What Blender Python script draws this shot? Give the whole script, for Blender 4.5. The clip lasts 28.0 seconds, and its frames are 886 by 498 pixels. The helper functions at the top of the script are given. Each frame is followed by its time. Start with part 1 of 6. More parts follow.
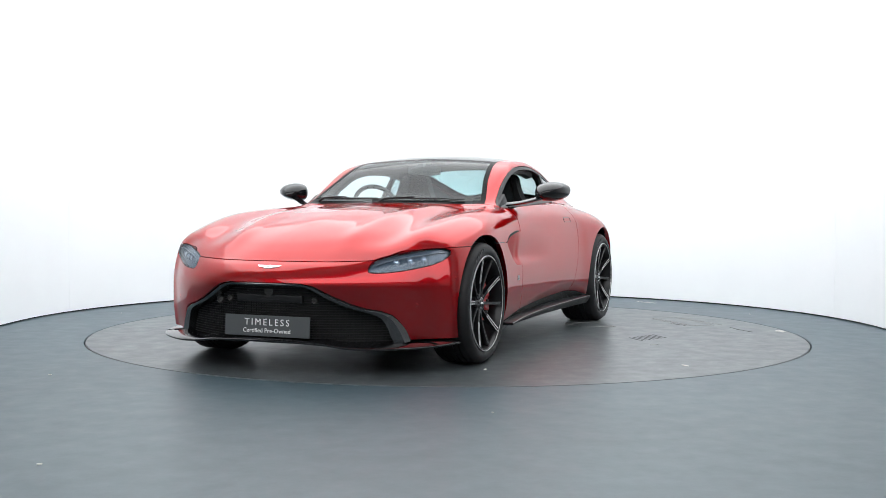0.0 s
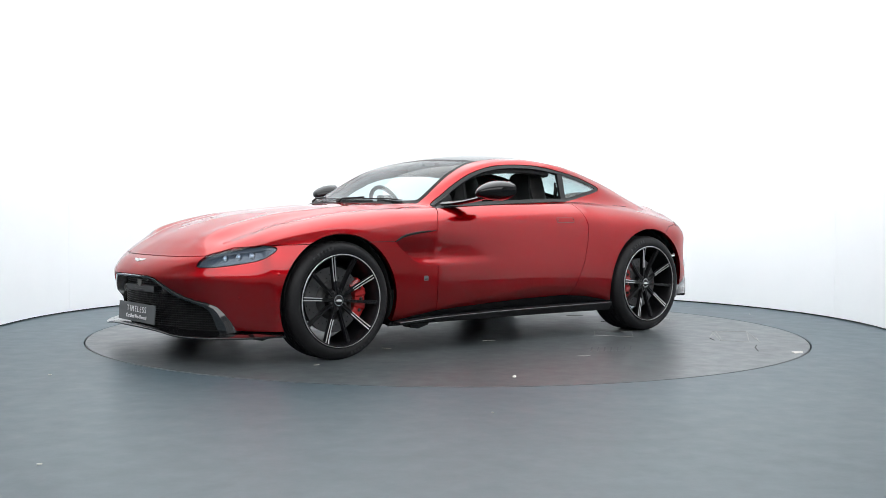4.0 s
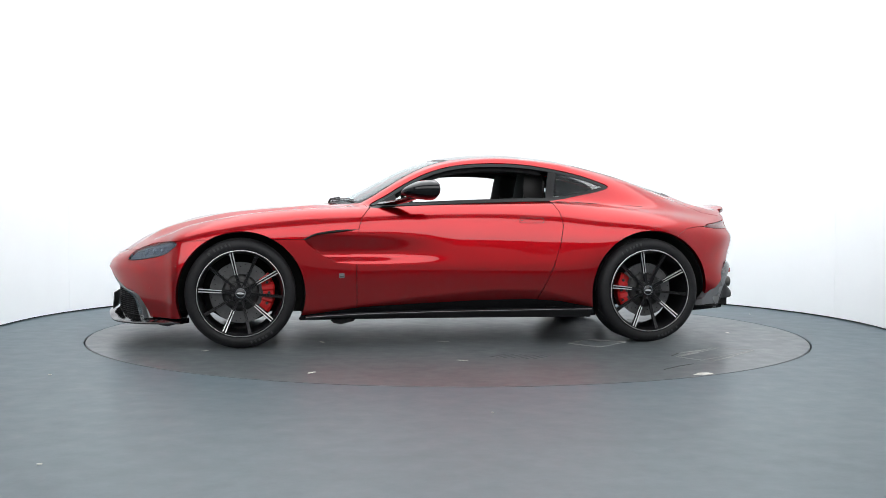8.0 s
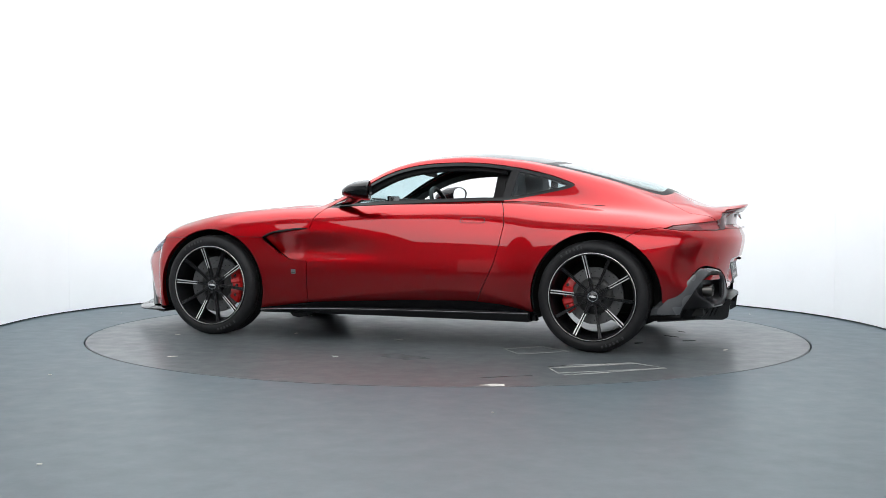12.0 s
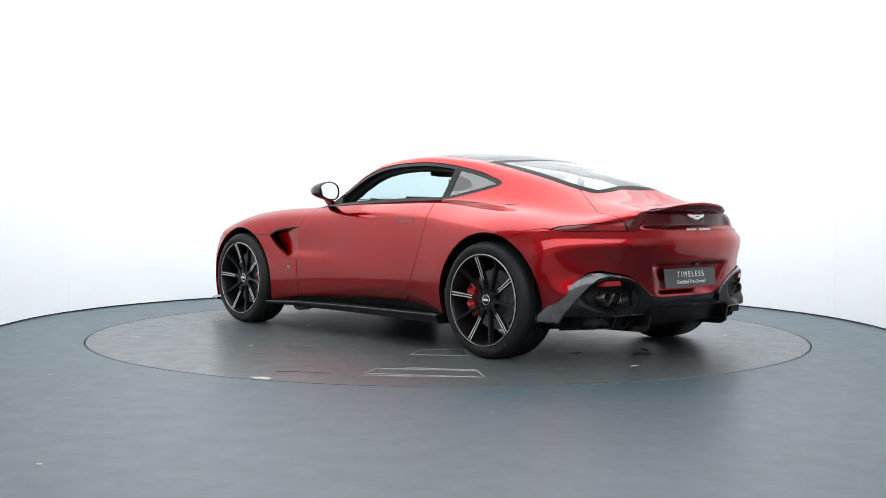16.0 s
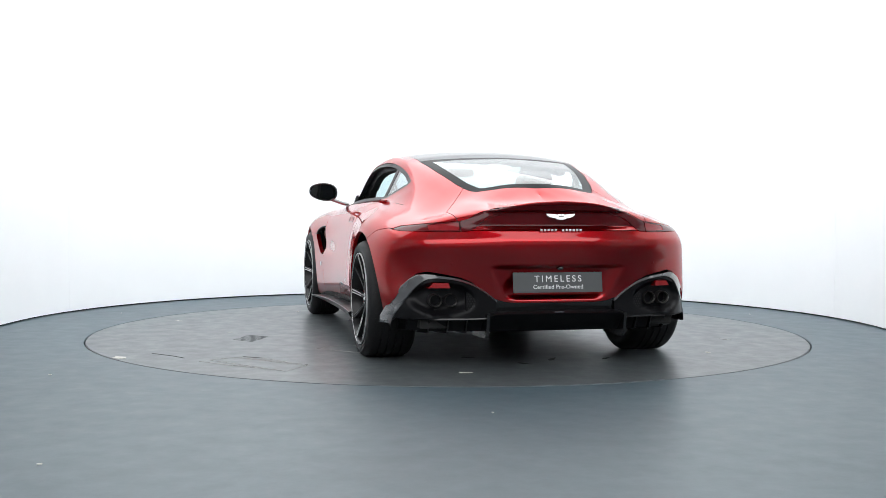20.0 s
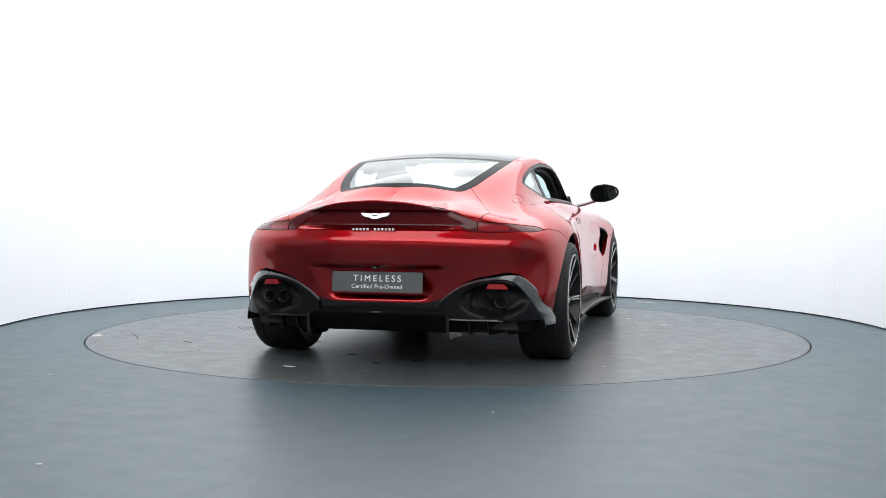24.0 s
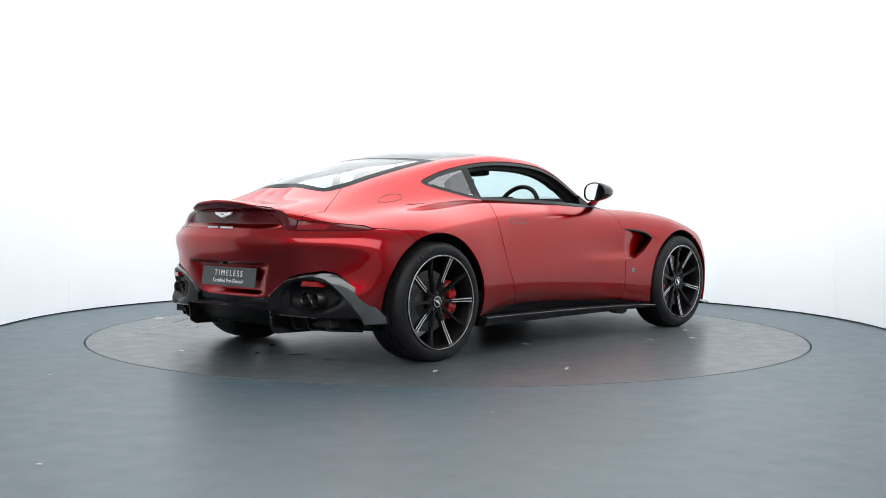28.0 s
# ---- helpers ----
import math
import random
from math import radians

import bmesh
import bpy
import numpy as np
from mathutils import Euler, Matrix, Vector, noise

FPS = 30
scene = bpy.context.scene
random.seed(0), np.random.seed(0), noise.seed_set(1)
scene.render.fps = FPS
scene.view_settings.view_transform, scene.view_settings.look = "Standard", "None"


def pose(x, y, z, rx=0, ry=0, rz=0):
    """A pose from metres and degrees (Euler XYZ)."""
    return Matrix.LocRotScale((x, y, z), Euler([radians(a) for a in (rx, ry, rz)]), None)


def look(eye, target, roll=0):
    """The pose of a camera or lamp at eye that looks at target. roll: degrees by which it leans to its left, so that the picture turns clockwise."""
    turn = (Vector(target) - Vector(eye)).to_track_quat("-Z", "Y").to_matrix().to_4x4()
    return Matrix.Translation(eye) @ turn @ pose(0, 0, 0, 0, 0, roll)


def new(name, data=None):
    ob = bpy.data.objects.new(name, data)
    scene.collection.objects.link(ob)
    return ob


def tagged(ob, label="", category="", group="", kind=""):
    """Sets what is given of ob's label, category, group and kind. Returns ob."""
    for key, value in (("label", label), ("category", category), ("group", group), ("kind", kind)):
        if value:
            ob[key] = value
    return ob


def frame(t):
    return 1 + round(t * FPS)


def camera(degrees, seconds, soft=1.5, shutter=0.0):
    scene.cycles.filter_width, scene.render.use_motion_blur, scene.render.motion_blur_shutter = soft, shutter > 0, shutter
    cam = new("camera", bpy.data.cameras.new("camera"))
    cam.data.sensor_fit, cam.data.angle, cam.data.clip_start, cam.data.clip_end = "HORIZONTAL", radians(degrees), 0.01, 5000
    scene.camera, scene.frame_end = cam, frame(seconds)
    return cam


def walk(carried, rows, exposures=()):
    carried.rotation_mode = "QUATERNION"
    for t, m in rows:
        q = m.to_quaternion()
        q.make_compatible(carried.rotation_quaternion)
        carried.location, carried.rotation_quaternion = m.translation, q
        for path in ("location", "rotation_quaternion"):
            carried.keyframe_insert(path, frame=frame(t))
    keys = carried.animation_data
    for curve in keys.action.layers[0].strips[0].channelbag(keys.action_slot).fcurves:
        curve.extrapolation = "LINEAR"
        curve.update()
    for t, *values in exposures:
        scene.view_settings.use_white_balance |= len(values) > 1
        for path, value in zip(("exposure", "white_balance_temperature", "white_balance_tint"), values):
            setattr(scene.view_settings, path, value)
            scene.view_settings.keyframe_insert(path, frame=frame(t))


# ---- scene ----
# ---------------------------------------------------------------- camera
HFOV = 44.51
EYE = (0.0, -7.888, 0.881)
cam = camera(HFOV, 28.0, soft=0.75)
_tilt, _pan = radians(-2.051), radians(0.251)
AIM = (EYE[0] - math.sin(_pan) * math.cos(_tilt), EYE[1] + math.cos(_pan) * math.cos(_tilt), EYE[2] + math.sin(_tilt))
walk(cam, [(0.0, look(EYE, AIM, 0.29)), (28.0, look(EYE, AIM, 0.29))], exposures=[(0.0, 0.0), (28.0, 0.0)])

# ---------------------------------------------------------------- light
world = bpy.data.worlds.new("hall")
world.use_nodes = True
world.node_tree.nodes["Background"].inputs["Color"].default_value = (0.55, 0.62, 0.72, 1)
world.node_tree.nodes["Background"].inputs["Strength"].default_value = 0.05
scene.world = world
LIGHT_POWER = 3.1
FILL_POWER = 0.40
CEILING_GLOW = 3.1


# ---------------------------------------------------------------- materials
def material(name):
    m = bpy.data.materials.new(name)
    m.use_nodes = True
    nt = m.node_tree
    return m, nt, nt.nodes["Principled BSDF"]


def noise_node(nt, scale, detail=4.0, rough=0.55, coord="Object", stretch=(1, 1, 1)):
    tc = nt.nodes.new("ShaderNodeTexCoord")
    mp = nt.nodes.new("ShaderNodeMapping")
    mp.inputs["Scale"].default_value = stretch
    n = nt.nodes.new("ShaderNodeTexNoise")
    n.inputs["Scale"].default_value = scale
    n.inputs["Detail"].default_value = detail
    n.inputs["Roughness"].default_value = rough
    nt.links.new(tc.outputs[coord], mp.inputs[0])
    nt.links.new(mp.outputs[0], n.inputs["Vector"])
    return n.outputs["Fac"]


def ramp(nt, fac, stops):
    r = nt.nodes.new("ShaderNodeValToRGB")
    e = r.color_ramp.elements
    while len(e) < len(stops):
        e.new(0.5)
    for el, (p, c) in zip(e, stops):
        el.position = p
        el.color = (*c, 1) if len(c) == 3 else c
    nt.links.new(fac, r.inputs[0])
    return r.outputs[0]


def mixc(nt, a, b, fac, mode="MIX"):
    x = nt.nodes.new("ShaderNodeMix")
    x.data_type, x.blend_type = "RGBA", mode
    if isinstance(fac, (int, float)):
        x.inputs[0].default_value = fac
    else:
        nt.links.new(fac, x.inputs[0])
    for sock, v in ((x.inputs[6], a), (x.inputs[7], b)):
        if isinstance(v, tuple):
            sock.default_value = (*v, 1)
        else:
            nt.links.new(v, sock)
    return x.outputs[2]


def bump(nt, bsdf, height, strength, distance=0.002):
    b = nt.nodes.new("ShaderNodeBump")
    b.inputs["Strength"].default_value = strength
    b.inputs["Distance"].default_value = distance
    nt.links.new(height, b.inputs["Height"])
    nt.links.new(b.outputs[0], bsdf.inputs["Normal"])


def surface(name, col, rough=0.5, metal=0.0, vary=0.12, scale=30.0, coat=0.0, bumps=0.0, spec=0.5):
    """A plain coloured surface with two scales of variation in colour and gloss."""
    m, nt, b = material(name)
    f = noise_node(nt, scale, 5)
    g = noise_node(nt, scale * 0.13, 3)
    lo = tuple(max(c * (1 - vary), 0) for c in col)
    hi = tuple(min(c * (1 + vary), 1) for c in col)
    c = ramp(nt, f, [(0.3, lo), (0.7, hi)])
    c2 = ramp(nt, g, [(0.3, lo), (0.7, hi)])
    nt.links.new(mixc(nt, c, c2, 0.5), b.inputs["Base Color"])
    r = ramp(nt, g, [(0.3, (rough * 0.88,) * 3), (0.7, (min(rough * 1.12, 1),) * 3)])
    nt.links.new(r, b.inputs["Roughness"])
    b.inputs["Metallic"].default_value = metal
    b.inputs["Coat Weight"].default_value = coat
    b.inputs["Coat Roughness"].default_value = 0.03
    b.inputs["Specular IOR Level"].default_value = spec
    if bumps:
        bump(nt, b, f, bumps)
    return m


def paint_material():
    m, nt, b = material("red_metallic_paint")
    fl = noise_node(nt, 900.0, 1)
    big = noise_node(nt, 1.7, 2)
    c = ramp(nt, fl, [(0.3, (0.295, 0.002, 0.005)), (0.7, (0.375, 0.003, 0.008))])
    c2 = ramp(nt, big, [(0.3, (0.315, 0.002, 0.005)), (0.7, (0.355, 0.003, 0.007))])
    nt.links.new(mixc(nt, c, c2, 0.6), b.inputs["Base Color"])
    b.inputs["Metallic"].default_value = 1.0
    b.inputs["Roughness"].default_value = 0.34
    b.inputs["Specular IOR Level"].default_value = 0.05
    b.inputs["Specular Tint"].default_value = (0.75, 0.02, 0.03, 1)
    b.inputs["Coat Weight"].default_value = 0.95
    b.inputs["Coat Roughness"].default_value = 0.012
    b.inputs["Coat IOR"].default_value = 1.50
    return m


def glass_material(name, tint, gloss=1.0, rough=0.0, edge=0.55, face=0.035, steep=4.6):
    m = bpy.data.materials.new(name)
    m.use_nodes = True
    nt = m.node_tree
    nt.nodes.clear()
    out = nt.nodes.new("ShaderNodeOutputMaterial")
    tr = nt.nodes.new("ShaderNodeBsdfTransparent")
    f = noise_node(nt, 3.0, 2)
    lo, hi = tuple(c * 0.97 for c in tint), tint
    nt.links.new(ramp(nt, f, [(0.3, lo), (0.7, hi)]), tr.inputs[0])
    gl = nt.nodes.new("ShaderNodeBsdfGlossy")
    gl.inputs["Roughness"].default_value = rough
    gl.inputs["Color"].default_value = (gloss, gloss, gloss, 1)
    lw = nt.nodes.new("ShaderNodeLayerWeight")
    lw.inputs["Blend"].default_value = 0.5
    pw = nt.nodes.new("ShaderNodeMath")
    pw.operation = "POWER"
    pw.inputs[1].default_value = steep
    ad = nt.nodes.new("ShaderNodeMath")
    ad.operation = "MULTIPLY_ADD"
    ad.inputs[1].default_value, ad.inputs[2].default_value = edge, face
    mx = nt.nodes.new("ShaderNodeMixShader")
    nt.links.new(lw.outputs["Facing"], pw.inputs[0])
    nt.links.new(pw.outputs[0], ad.inputs[0])
    nt.links.new(ad.outputs[0], mx.inputs[0])
    nt.links.new(tr.outputs[0], mx.inputs[1])
    nt.links.new(gl.outputs[0], mx.inputs[2])
    nt.links.new(mx.outputs[0], out.inputs[0])
    return m


def floor_material(name, dark, light, warm, stripe, rough_lo, rough_hi, scuff):
    m, nt, b = material(name)
    n1 = noise_node(nt, 0.9, 5, 0.6)
    n2 = noise_node(nt, 7.0, 6, 0.65, stretch=(1, stripe, 1))
    n3 = noise_node(nt, 60.0, 4, 0.6)
    base = ramp(nt, n1, [(0.3, dark), (0.72, light)])
    var = ramp(nt, n2, [(0.35, dark), (0.7, warm)])
    c = mixc(nt, base, var, 0.22)
    sp = noise_node(nt, 34.0, 8, 0.75)
    spots = ramp(nt, sp, [(0.70, (0, 0, 0)), (0.76, (1, 1, 1))])
    k = mixc(nt, c, tuple(x * scuff for x in light), spots)
    sc = noise_node(nt, 2.3, 7, 0.7, stretch=(1, 2.5, 1))
    lines = ramp(nt, sc, [(0.60, (0, 0, 0)), (0.72, (0.30, 0.30, 0.30))])
    nt.links.new(mixc(nt, k, tuple(x * 1.25 for x in light), lines), b.inputs["Base Color"])
    r = ramp(nt, n2, [(0.3, (rough_lo,) * 3), (0.7, (rough_hi,) * 3)])
    nt.links.new(r, b.inputs["Roughness"])
    bump(nt, b, n3, 0.12, 0.001)
    return m


RED = paint_material()
GLOSS_BLACK = surface("gloss_black", (0.006, 0.006, 0.007), 0.14, 0, 0.2, 12, coat=0.35, spec=0.35)
SATIN_BLACK = surface("satin_black_plastic", (0.007, 0.007, 0.008), 0.40, 0, 0.25, 140, bumps=0.08, spec=0.3)
SKIRT_BLACK = surface("dark_skirt_paint", (0.006, 0.006, 0.007), 0.25, 0, 0.2, 40, coat=0.15, spec=0.3)
DARK = surface("underbody_black", (0.008, 0.008, 0.008), 0.8, 0, 0.3, 20)
RUBBER = surface("tyre_rubber", (0.010, 0.010, 0.011), 0.55, 0, 0.35, 60, bumps=0.2, spec=0.28)
SEAL = surface("seal_rubber", (0.02, 0.02, 0.022), 0.5, 0, 0.2, 60)
ALLOY_BLACK = surface("black_alloy", (0.007, 0.007, 0.008), 0.3, 0.0, 0.2, 25, coat=0.1, spec=0.25)
ALLOY_BRIGHT = surface("machined_alloy", (0.68, 0.68, 0.69), 0.42, 0.55, 0.05, 200)
STEEL = surface("brake_steel", (0.11, 0.11, 0.112), 0.42, 0.7, 0.15, 60)
DISC_FACE = surface("disc_hub", (0.05, 0.05, 0.05), 0.5, 0.6, 0.2, 40)
CALIPER_RED = surface("red_caliper", (0.45, 0.012, 0.012), 0.35, 0, 0.12, 30, coat=0.6)
CHROME = surface("bright_chrome", (0.85, 0.85, 0.86), 0.12, 1.0, 0.04, 60)
EMBLEM = surface("bright_emblem", (0.85, 0.85, 0.86), 0.3, 0.5, 0.04, 60)
SEAT_BLACK = surface("black_leather", (0.012, 0.011, 0.011), 0.5, 0, 0.25, 90, bumps=0.2, spec=0.25)
TRIM_DARK = surface("cabin_trim", (0.02, 0.02, 0.021), 0.6, 0, 0.25, 70, bumps=0.1)
HEADLINER = surface("headliner_cloth", (0.03, 0.03, 0.032), 0.9, 0, 0.2, 160)
PLATE_GREY = surface("plate_grey", (0.055, 0.06, 0.064), 0.45, 0, 0.05, 30)
LETTER = surface("plate_lettering", (0.75, 0.76, 0.77), 0.5, 0, 0.04, 40)
LENS_RED = surface("red_lens", (0.095, 0.004, 0.006), 0.15, 0, 0.15, 40, coat=0.3, spec=0.2)
LENS_ELEMENT = surface("lamp_element_red", (0.22, 0.008, 0.012), 0.2, 0, 0.15, 40, coat=0.3, spec=0.2)
TRIM_GLOSS = surface("gloss_trim_black", (0.016, 0.017, 0.019), 0.14, 0, 0.2, 12, coat=1.0, spec=0.4)
MIRROR_SHELL = surface("mirror_shell_black", (0.006, 0.006, 0.007), 0.10, 0, 0.2, 30, spec=0.4)
POD_BLACK = surface("pod_black", (0.005, 0.005, 0.006), 0.35, 0, 0.25, 80, spec=0.14)
# for gloss black strips; the grey put in the colour stands in for reflections
WING_GREY = surface("greyed_gloss_black", (0.058, 0.061, 0.066), 0.25, 0.2, 0.15, 12, coat=1.0)
LENS_SMOKE = surface("smoked_red_lens", (0.075, 0.003, 0.005), 0.15, 0, 0.2, 18, coat=0.3, spec=0.2)
REFLECTOR = surface("red_reflector", (0.30, 0.010, 0.012), 0.25, 0, 0.15, 300, coat=0.8)
LAMP_BODY = surface("lamp_housing", (0.10, 0.115, 0.135), 0.35, 0.4, 0.25, 25)
LAMP_LENS = surface("projector_glass", (0.75, 0.78, 0.82), 0.10, 0.6, 0.1, 40, coat=1.0)
PIPE_DARK = surface("black_tailpipe", (0.03, 0.03, 0.03), 0.3, 0.8, 0.2, 40)
BADGE_GREY = surface("badge_grey", (0.22, 0.22, 0.23), 0.35, 0.6, 0.1, 80)
PIPE_RIM = surface("tailpipe_rim", (0.10, 0.095, 0.09), 0.3, 0.9, 0.15, 40)
MIRROR_FACE = surface("mirror_silver", (0.88, 0.90, 0.92), 0.02, 1.0, 0.02, 5)
ROOF_BLACK = surface("black_roof_panel", (0.005, 0.006, 0.007), 0.12, 0, 0.2, 10, spec=0.25)
FRIT = surface("glass_border_black", (0.004, 0.005, 0.006), 0.3, 0, 0.2, 20, spec=0.03)
SCREEN_GLASS = glass_material("windscreen_glass", (0.62, 0.80, 0.82), edge=0.95, face=0.03, steep=6.4)
REAR_GLASS = glass_material("rear_glass", (0.66, 0.85, 0.85), edge=0.95, face=0.07)
QUARTER_GLASS = glass_material("quarter_glass", (0.70, 0.80, 0.82), edge=0.9, face=0.13)
LAMP_GLASS = glass_material("lamp_cover", (0.74, 0.83, 0.92), edge=0.4, face=0.035)
WALL_WHITE = surface("white_wall_paint", (0.90, 0.92, 0.935), 0.75, 0, 0.02, 2.5, bumps=0.02)
CEIL_WHITE = surface("ceiling_paint", (0.80, 0.80, 0.80), 0.85, 0, 0.03, 3)
HALL_WHITE = surface("hall_wall_paint", (0.78, 0.79, 0.80), 0.8, 0, 0.04, 1.5)
FLOOR_MAT = floor_material("painted_floor", (0.043, 0.073, 0.091), (0.057, 0.092, 0.111), (0.063, 0.088, 0.099), 1.0, 0.37, 0.45, 0.93)
TABLE_MAT = floor_material("turntable_rubber", (0.066, 0.078, 0.084), (0.086, 0.097, 0.102), (0.088, 0.094, 0.096), 1.0, 0.28, 0.40, 0.90)
MARK_PALE = surface("pale_scuff", (0.62, 0.60, 0.56), 0.6, 0, 0.2, 30)
MARK_LINE = surface("chalk_line", (0.36, 0.36, 0.35), 0.7, 0, 0.4, 60)
MARK_TYRE = surface("tyre_smear", (0.070, 0.079, 0.084), 0.5, 0, 0.3, 60)
MARK_DARK = surface("dark_tear", (0.02, 0.02, 0.02), 0.6, 0, 0.2, 60)


def glow(name, col, strength):
    m = bpy.data.materials.new(name)
    m.use_nodes = True
    nt = m.node_tree
    nt.nodes.clear()
    out = nt.nodes.new("ShaderNodeOutputMaterial")
    em = nt.nodes.new("ShaderNodeEmission")
    em.inputs["Color"].default_value = (*col, 1)
    em.inputs["Strength"].default_value = strength
    nt.links.new(em.outputs[0], out.inputs[0])
    return m


CEILING_LIGHT = glow("light_ceiling", (0.95, 0.98, 1.0), CEILING_GLOW)
# glow of the added fill panels, no lamp of the studio
FILL_GLOW = glow("fill_panel_glow", (0.97, 0.985, 1.0), FILL_POWER)
SOFTBOX = glow("softbox_light", (0.97, 0.985, 1.0), LIGHT_POWER)


# ---------------------------------------------------------------- mesh helpers
def part(name, bm, mat, parent=None, label=""):
    """Links a bmesh as one mesh object under a thing or a part."""
    me = bpy.data.meshes.new(name)
    bm.normal_update()
    bm.to_mesh(me)
    bm.free()
    me.materials.append(mat)
    ob = new(name, me)
    ob.parent = parent
    if label:
        tagged(ob, label)
    return ob


def smooth(ob, angle=40):
    me = ob.data
    me.polygons.foreach_set("use_smooth", [True] * len(me.polygons))
    me.set_sharp_from_angle(angle=radians(angle))
    return ob


def box(bm, cx, cy, cz, sx, sy, sz, bevel=0.0, m=None):
    r = bmesh.ops.create_cube(bm, size=1.0)
    vs = r["verts"]
    for v in vs:
        v.co = Vector((cx + v.co.x * sx, cy + v.co.y * sy, cz + v.co.z * sz))
    if bevel:
        es = list({e for v in vs for e in v.link_edges})
        vs = [g for g in bmesh.ops.bevel(bm, geom=es, offset=bevel, segments=2, affect="EDGES", profile=0.7)["verts"]]
        if m is not None:
            for v in vs:
                v.co = m @ v.co
        return vs
    if m is not None:
        for v in vs:
            v.co = m @ v.co
    return vs


def spin(bm, profile, steps=48, axis="Y", close=False, a0=0.0, a1=2 * math.pi, cx=0.0, cz=0.0):
    """Lathes (radius, offset) pairs about an axis along y (or z)."""
    full = abs(a1 - a0 - 2 * math.pi) < 1e-6
    n = steps if full else steps + 1
    rings = []
    for i in range(n):
        a = a0 + (a1 - a0) * i / steps
        row = []
        for r, o in profile:
            if axis == "Y":
                row.append(bm.verts.new((cx + r * math.cos(a), o, cz + r * math.sin(a))))
            else:
                row.append(bm.verts.new((cx + r * math.cos(a), cz + r * math.sin(a), o)))
        rings.append(row)
    m = len(profile)
    for i in range(steps):
        a, b = rings[i], rings[(i + 1) % n]
        for j in range(m if close else m - 1):
            q = (a[j], b[j], b[(j + 1) % m], a[(j + 1) % m])
            bm.faces.new(q)
    if not full and close:
        bm.faces.new(rings[0])
        bm.faces.new(rings[-1][::-1])
    return rings


def grid_faces(bm, rows, loop=False):
    vs = [[bm.verts.new(p) for p in r] for r in rows]
    for a, b in zip(vs, vs[1:]):
        n = len(a)
        for j in range(n if loop else n - 1):
            k = (j + 1) % n
            bm.faces.new((a[j], a[k], b[k], b[j]))
    return vs


def loft_solid(bm, rings):
    """Closed rings joined into a capped solid."""
    vs = grid_faces(bm, rings, True)
    bm.faces.new(vs[0][::-1])
    bm.faces.new(vs[-1])
    bmesh.ops.recalc_face_normals(bm, faces=bm.faces)


def tube(bm, pts, r, seg=8):
    """A round bar along a line of points."""
    pts = [Vector(p) for p in pts]
    rings = []
    for i, p in enumerate(pts):
        d = (pts[min(i + 1, len(pts) - 1)] - pts[max(i - 1, 0)]).normalized()
        u = d.cross(Vector((0, 0, 1)) if abs(d.z) < 0.9 else Vector((1, 0, 0))).normalized()
        w = d.cross(u)
        rr = r[i] if isinstance(r, (list, tuple)) else r
        rings.append([p + rr * (math.cos(2 * math.pi * k / seg) * u + math.sin(2 * math.pi * k / seg) * w) for k in range(seg)])
    loft_solid(bm, rings)


def crom(P, n, closed=False):
    """Catmull-Rom curve through the points P, n steps a segment."""
    P = np.asarray(P, float)
    m = len(P)
    out = []
    segs = m if closed else m - 1
    for i in range(segs):
        if closed:
            a, b, c, d = P[i - 1], P[i], P[(i + 1) % m], P[(i + 2) % m]
        else:
            b, c = P[i], P[i + 1]
            a = P[i - 1] if i else 2 * b - c
            d = P[i + 2] if i + 2 < m else 2 * c - b
        for t in np.arange(n) / n:
            out.append(0.5 * (2 * b + (c - a) * t + (2 * a - 5 * b + 4 * c - d) * t * t + (3 * b - a - 3 * c + d) * t ** 3))
    if not closed:
        out.append(P[-1])
    return np.array(out)


def plate_from_outline(bm, outline, y0, y1, to3d):
    """A flat solid: outline pairs mapped by to3d(a, b, depth)."""
    a = [bm.verts.new(to3d(p[0], p[1], y0)) for p in outline]
    b = [bm.verts.new(to3d(p[0], p[1], y1)) for p in outline]
    bm.faces.new(a)
    bm.faces.new(b[::-1])
    n = len(a)
    for i in range(n):
        bm.faces.new((a[i], b[i], b[(i + 1) % n], a[(i + 1) % n]))
    bmesh.ops.recalc_face_normals(bm, faces=bm.faces)


# ---------------------------------------------------------------- the studio
TABLE_R, GAP_R = 2.512, 2.522
WALL_C, WALL_R, WALL_H = (-0.02, 0.33), 3.30, 3.4
WALL_END = -1.6
HALL_H = 7.2


def build_floor():
    bm = bmesh.new()
    radii = [GAP_R, GAP_R + 0.004, 2.7, 3.0, 3.4, 4.0, 5.0, 7.0, 10.0, 15.0]
    rings = []
    n = 160
    for i, r in enumerate(radii):
        z = -0.004 if i == 0 else 0.0
        rings.append([(r * math.cos(2 * math.pi * k / n), r * math.sin(2 * math.pi * k / n), z) for k in range(n)])
    rings.insert(0, [(GAP_R * math.cos(2 * math.pi * k / n), GAP_R * math.sin(2 * math.pi * k / n), -0.12) for k in range(n)])
    grid_faces(bm, rings, True)
    bmesh.ops.reverse_faces(bm, faces=bm.faces)
    f = part("floor", bm, FLOOR_MAT)
    tagged(smooth(f, 30), "blue-grey painted studio floor with light scuffs", "floor", kind="structure")
    bm = bmesh.new()
    spin(bm, [(0.001, -0.121), (GAP_R + 0.01, -0.121)], 64, "Z")
    tagged(part("turntable_pit", bm, DARK), "dark shallow pit below the turntable", "pit", kind="structure")


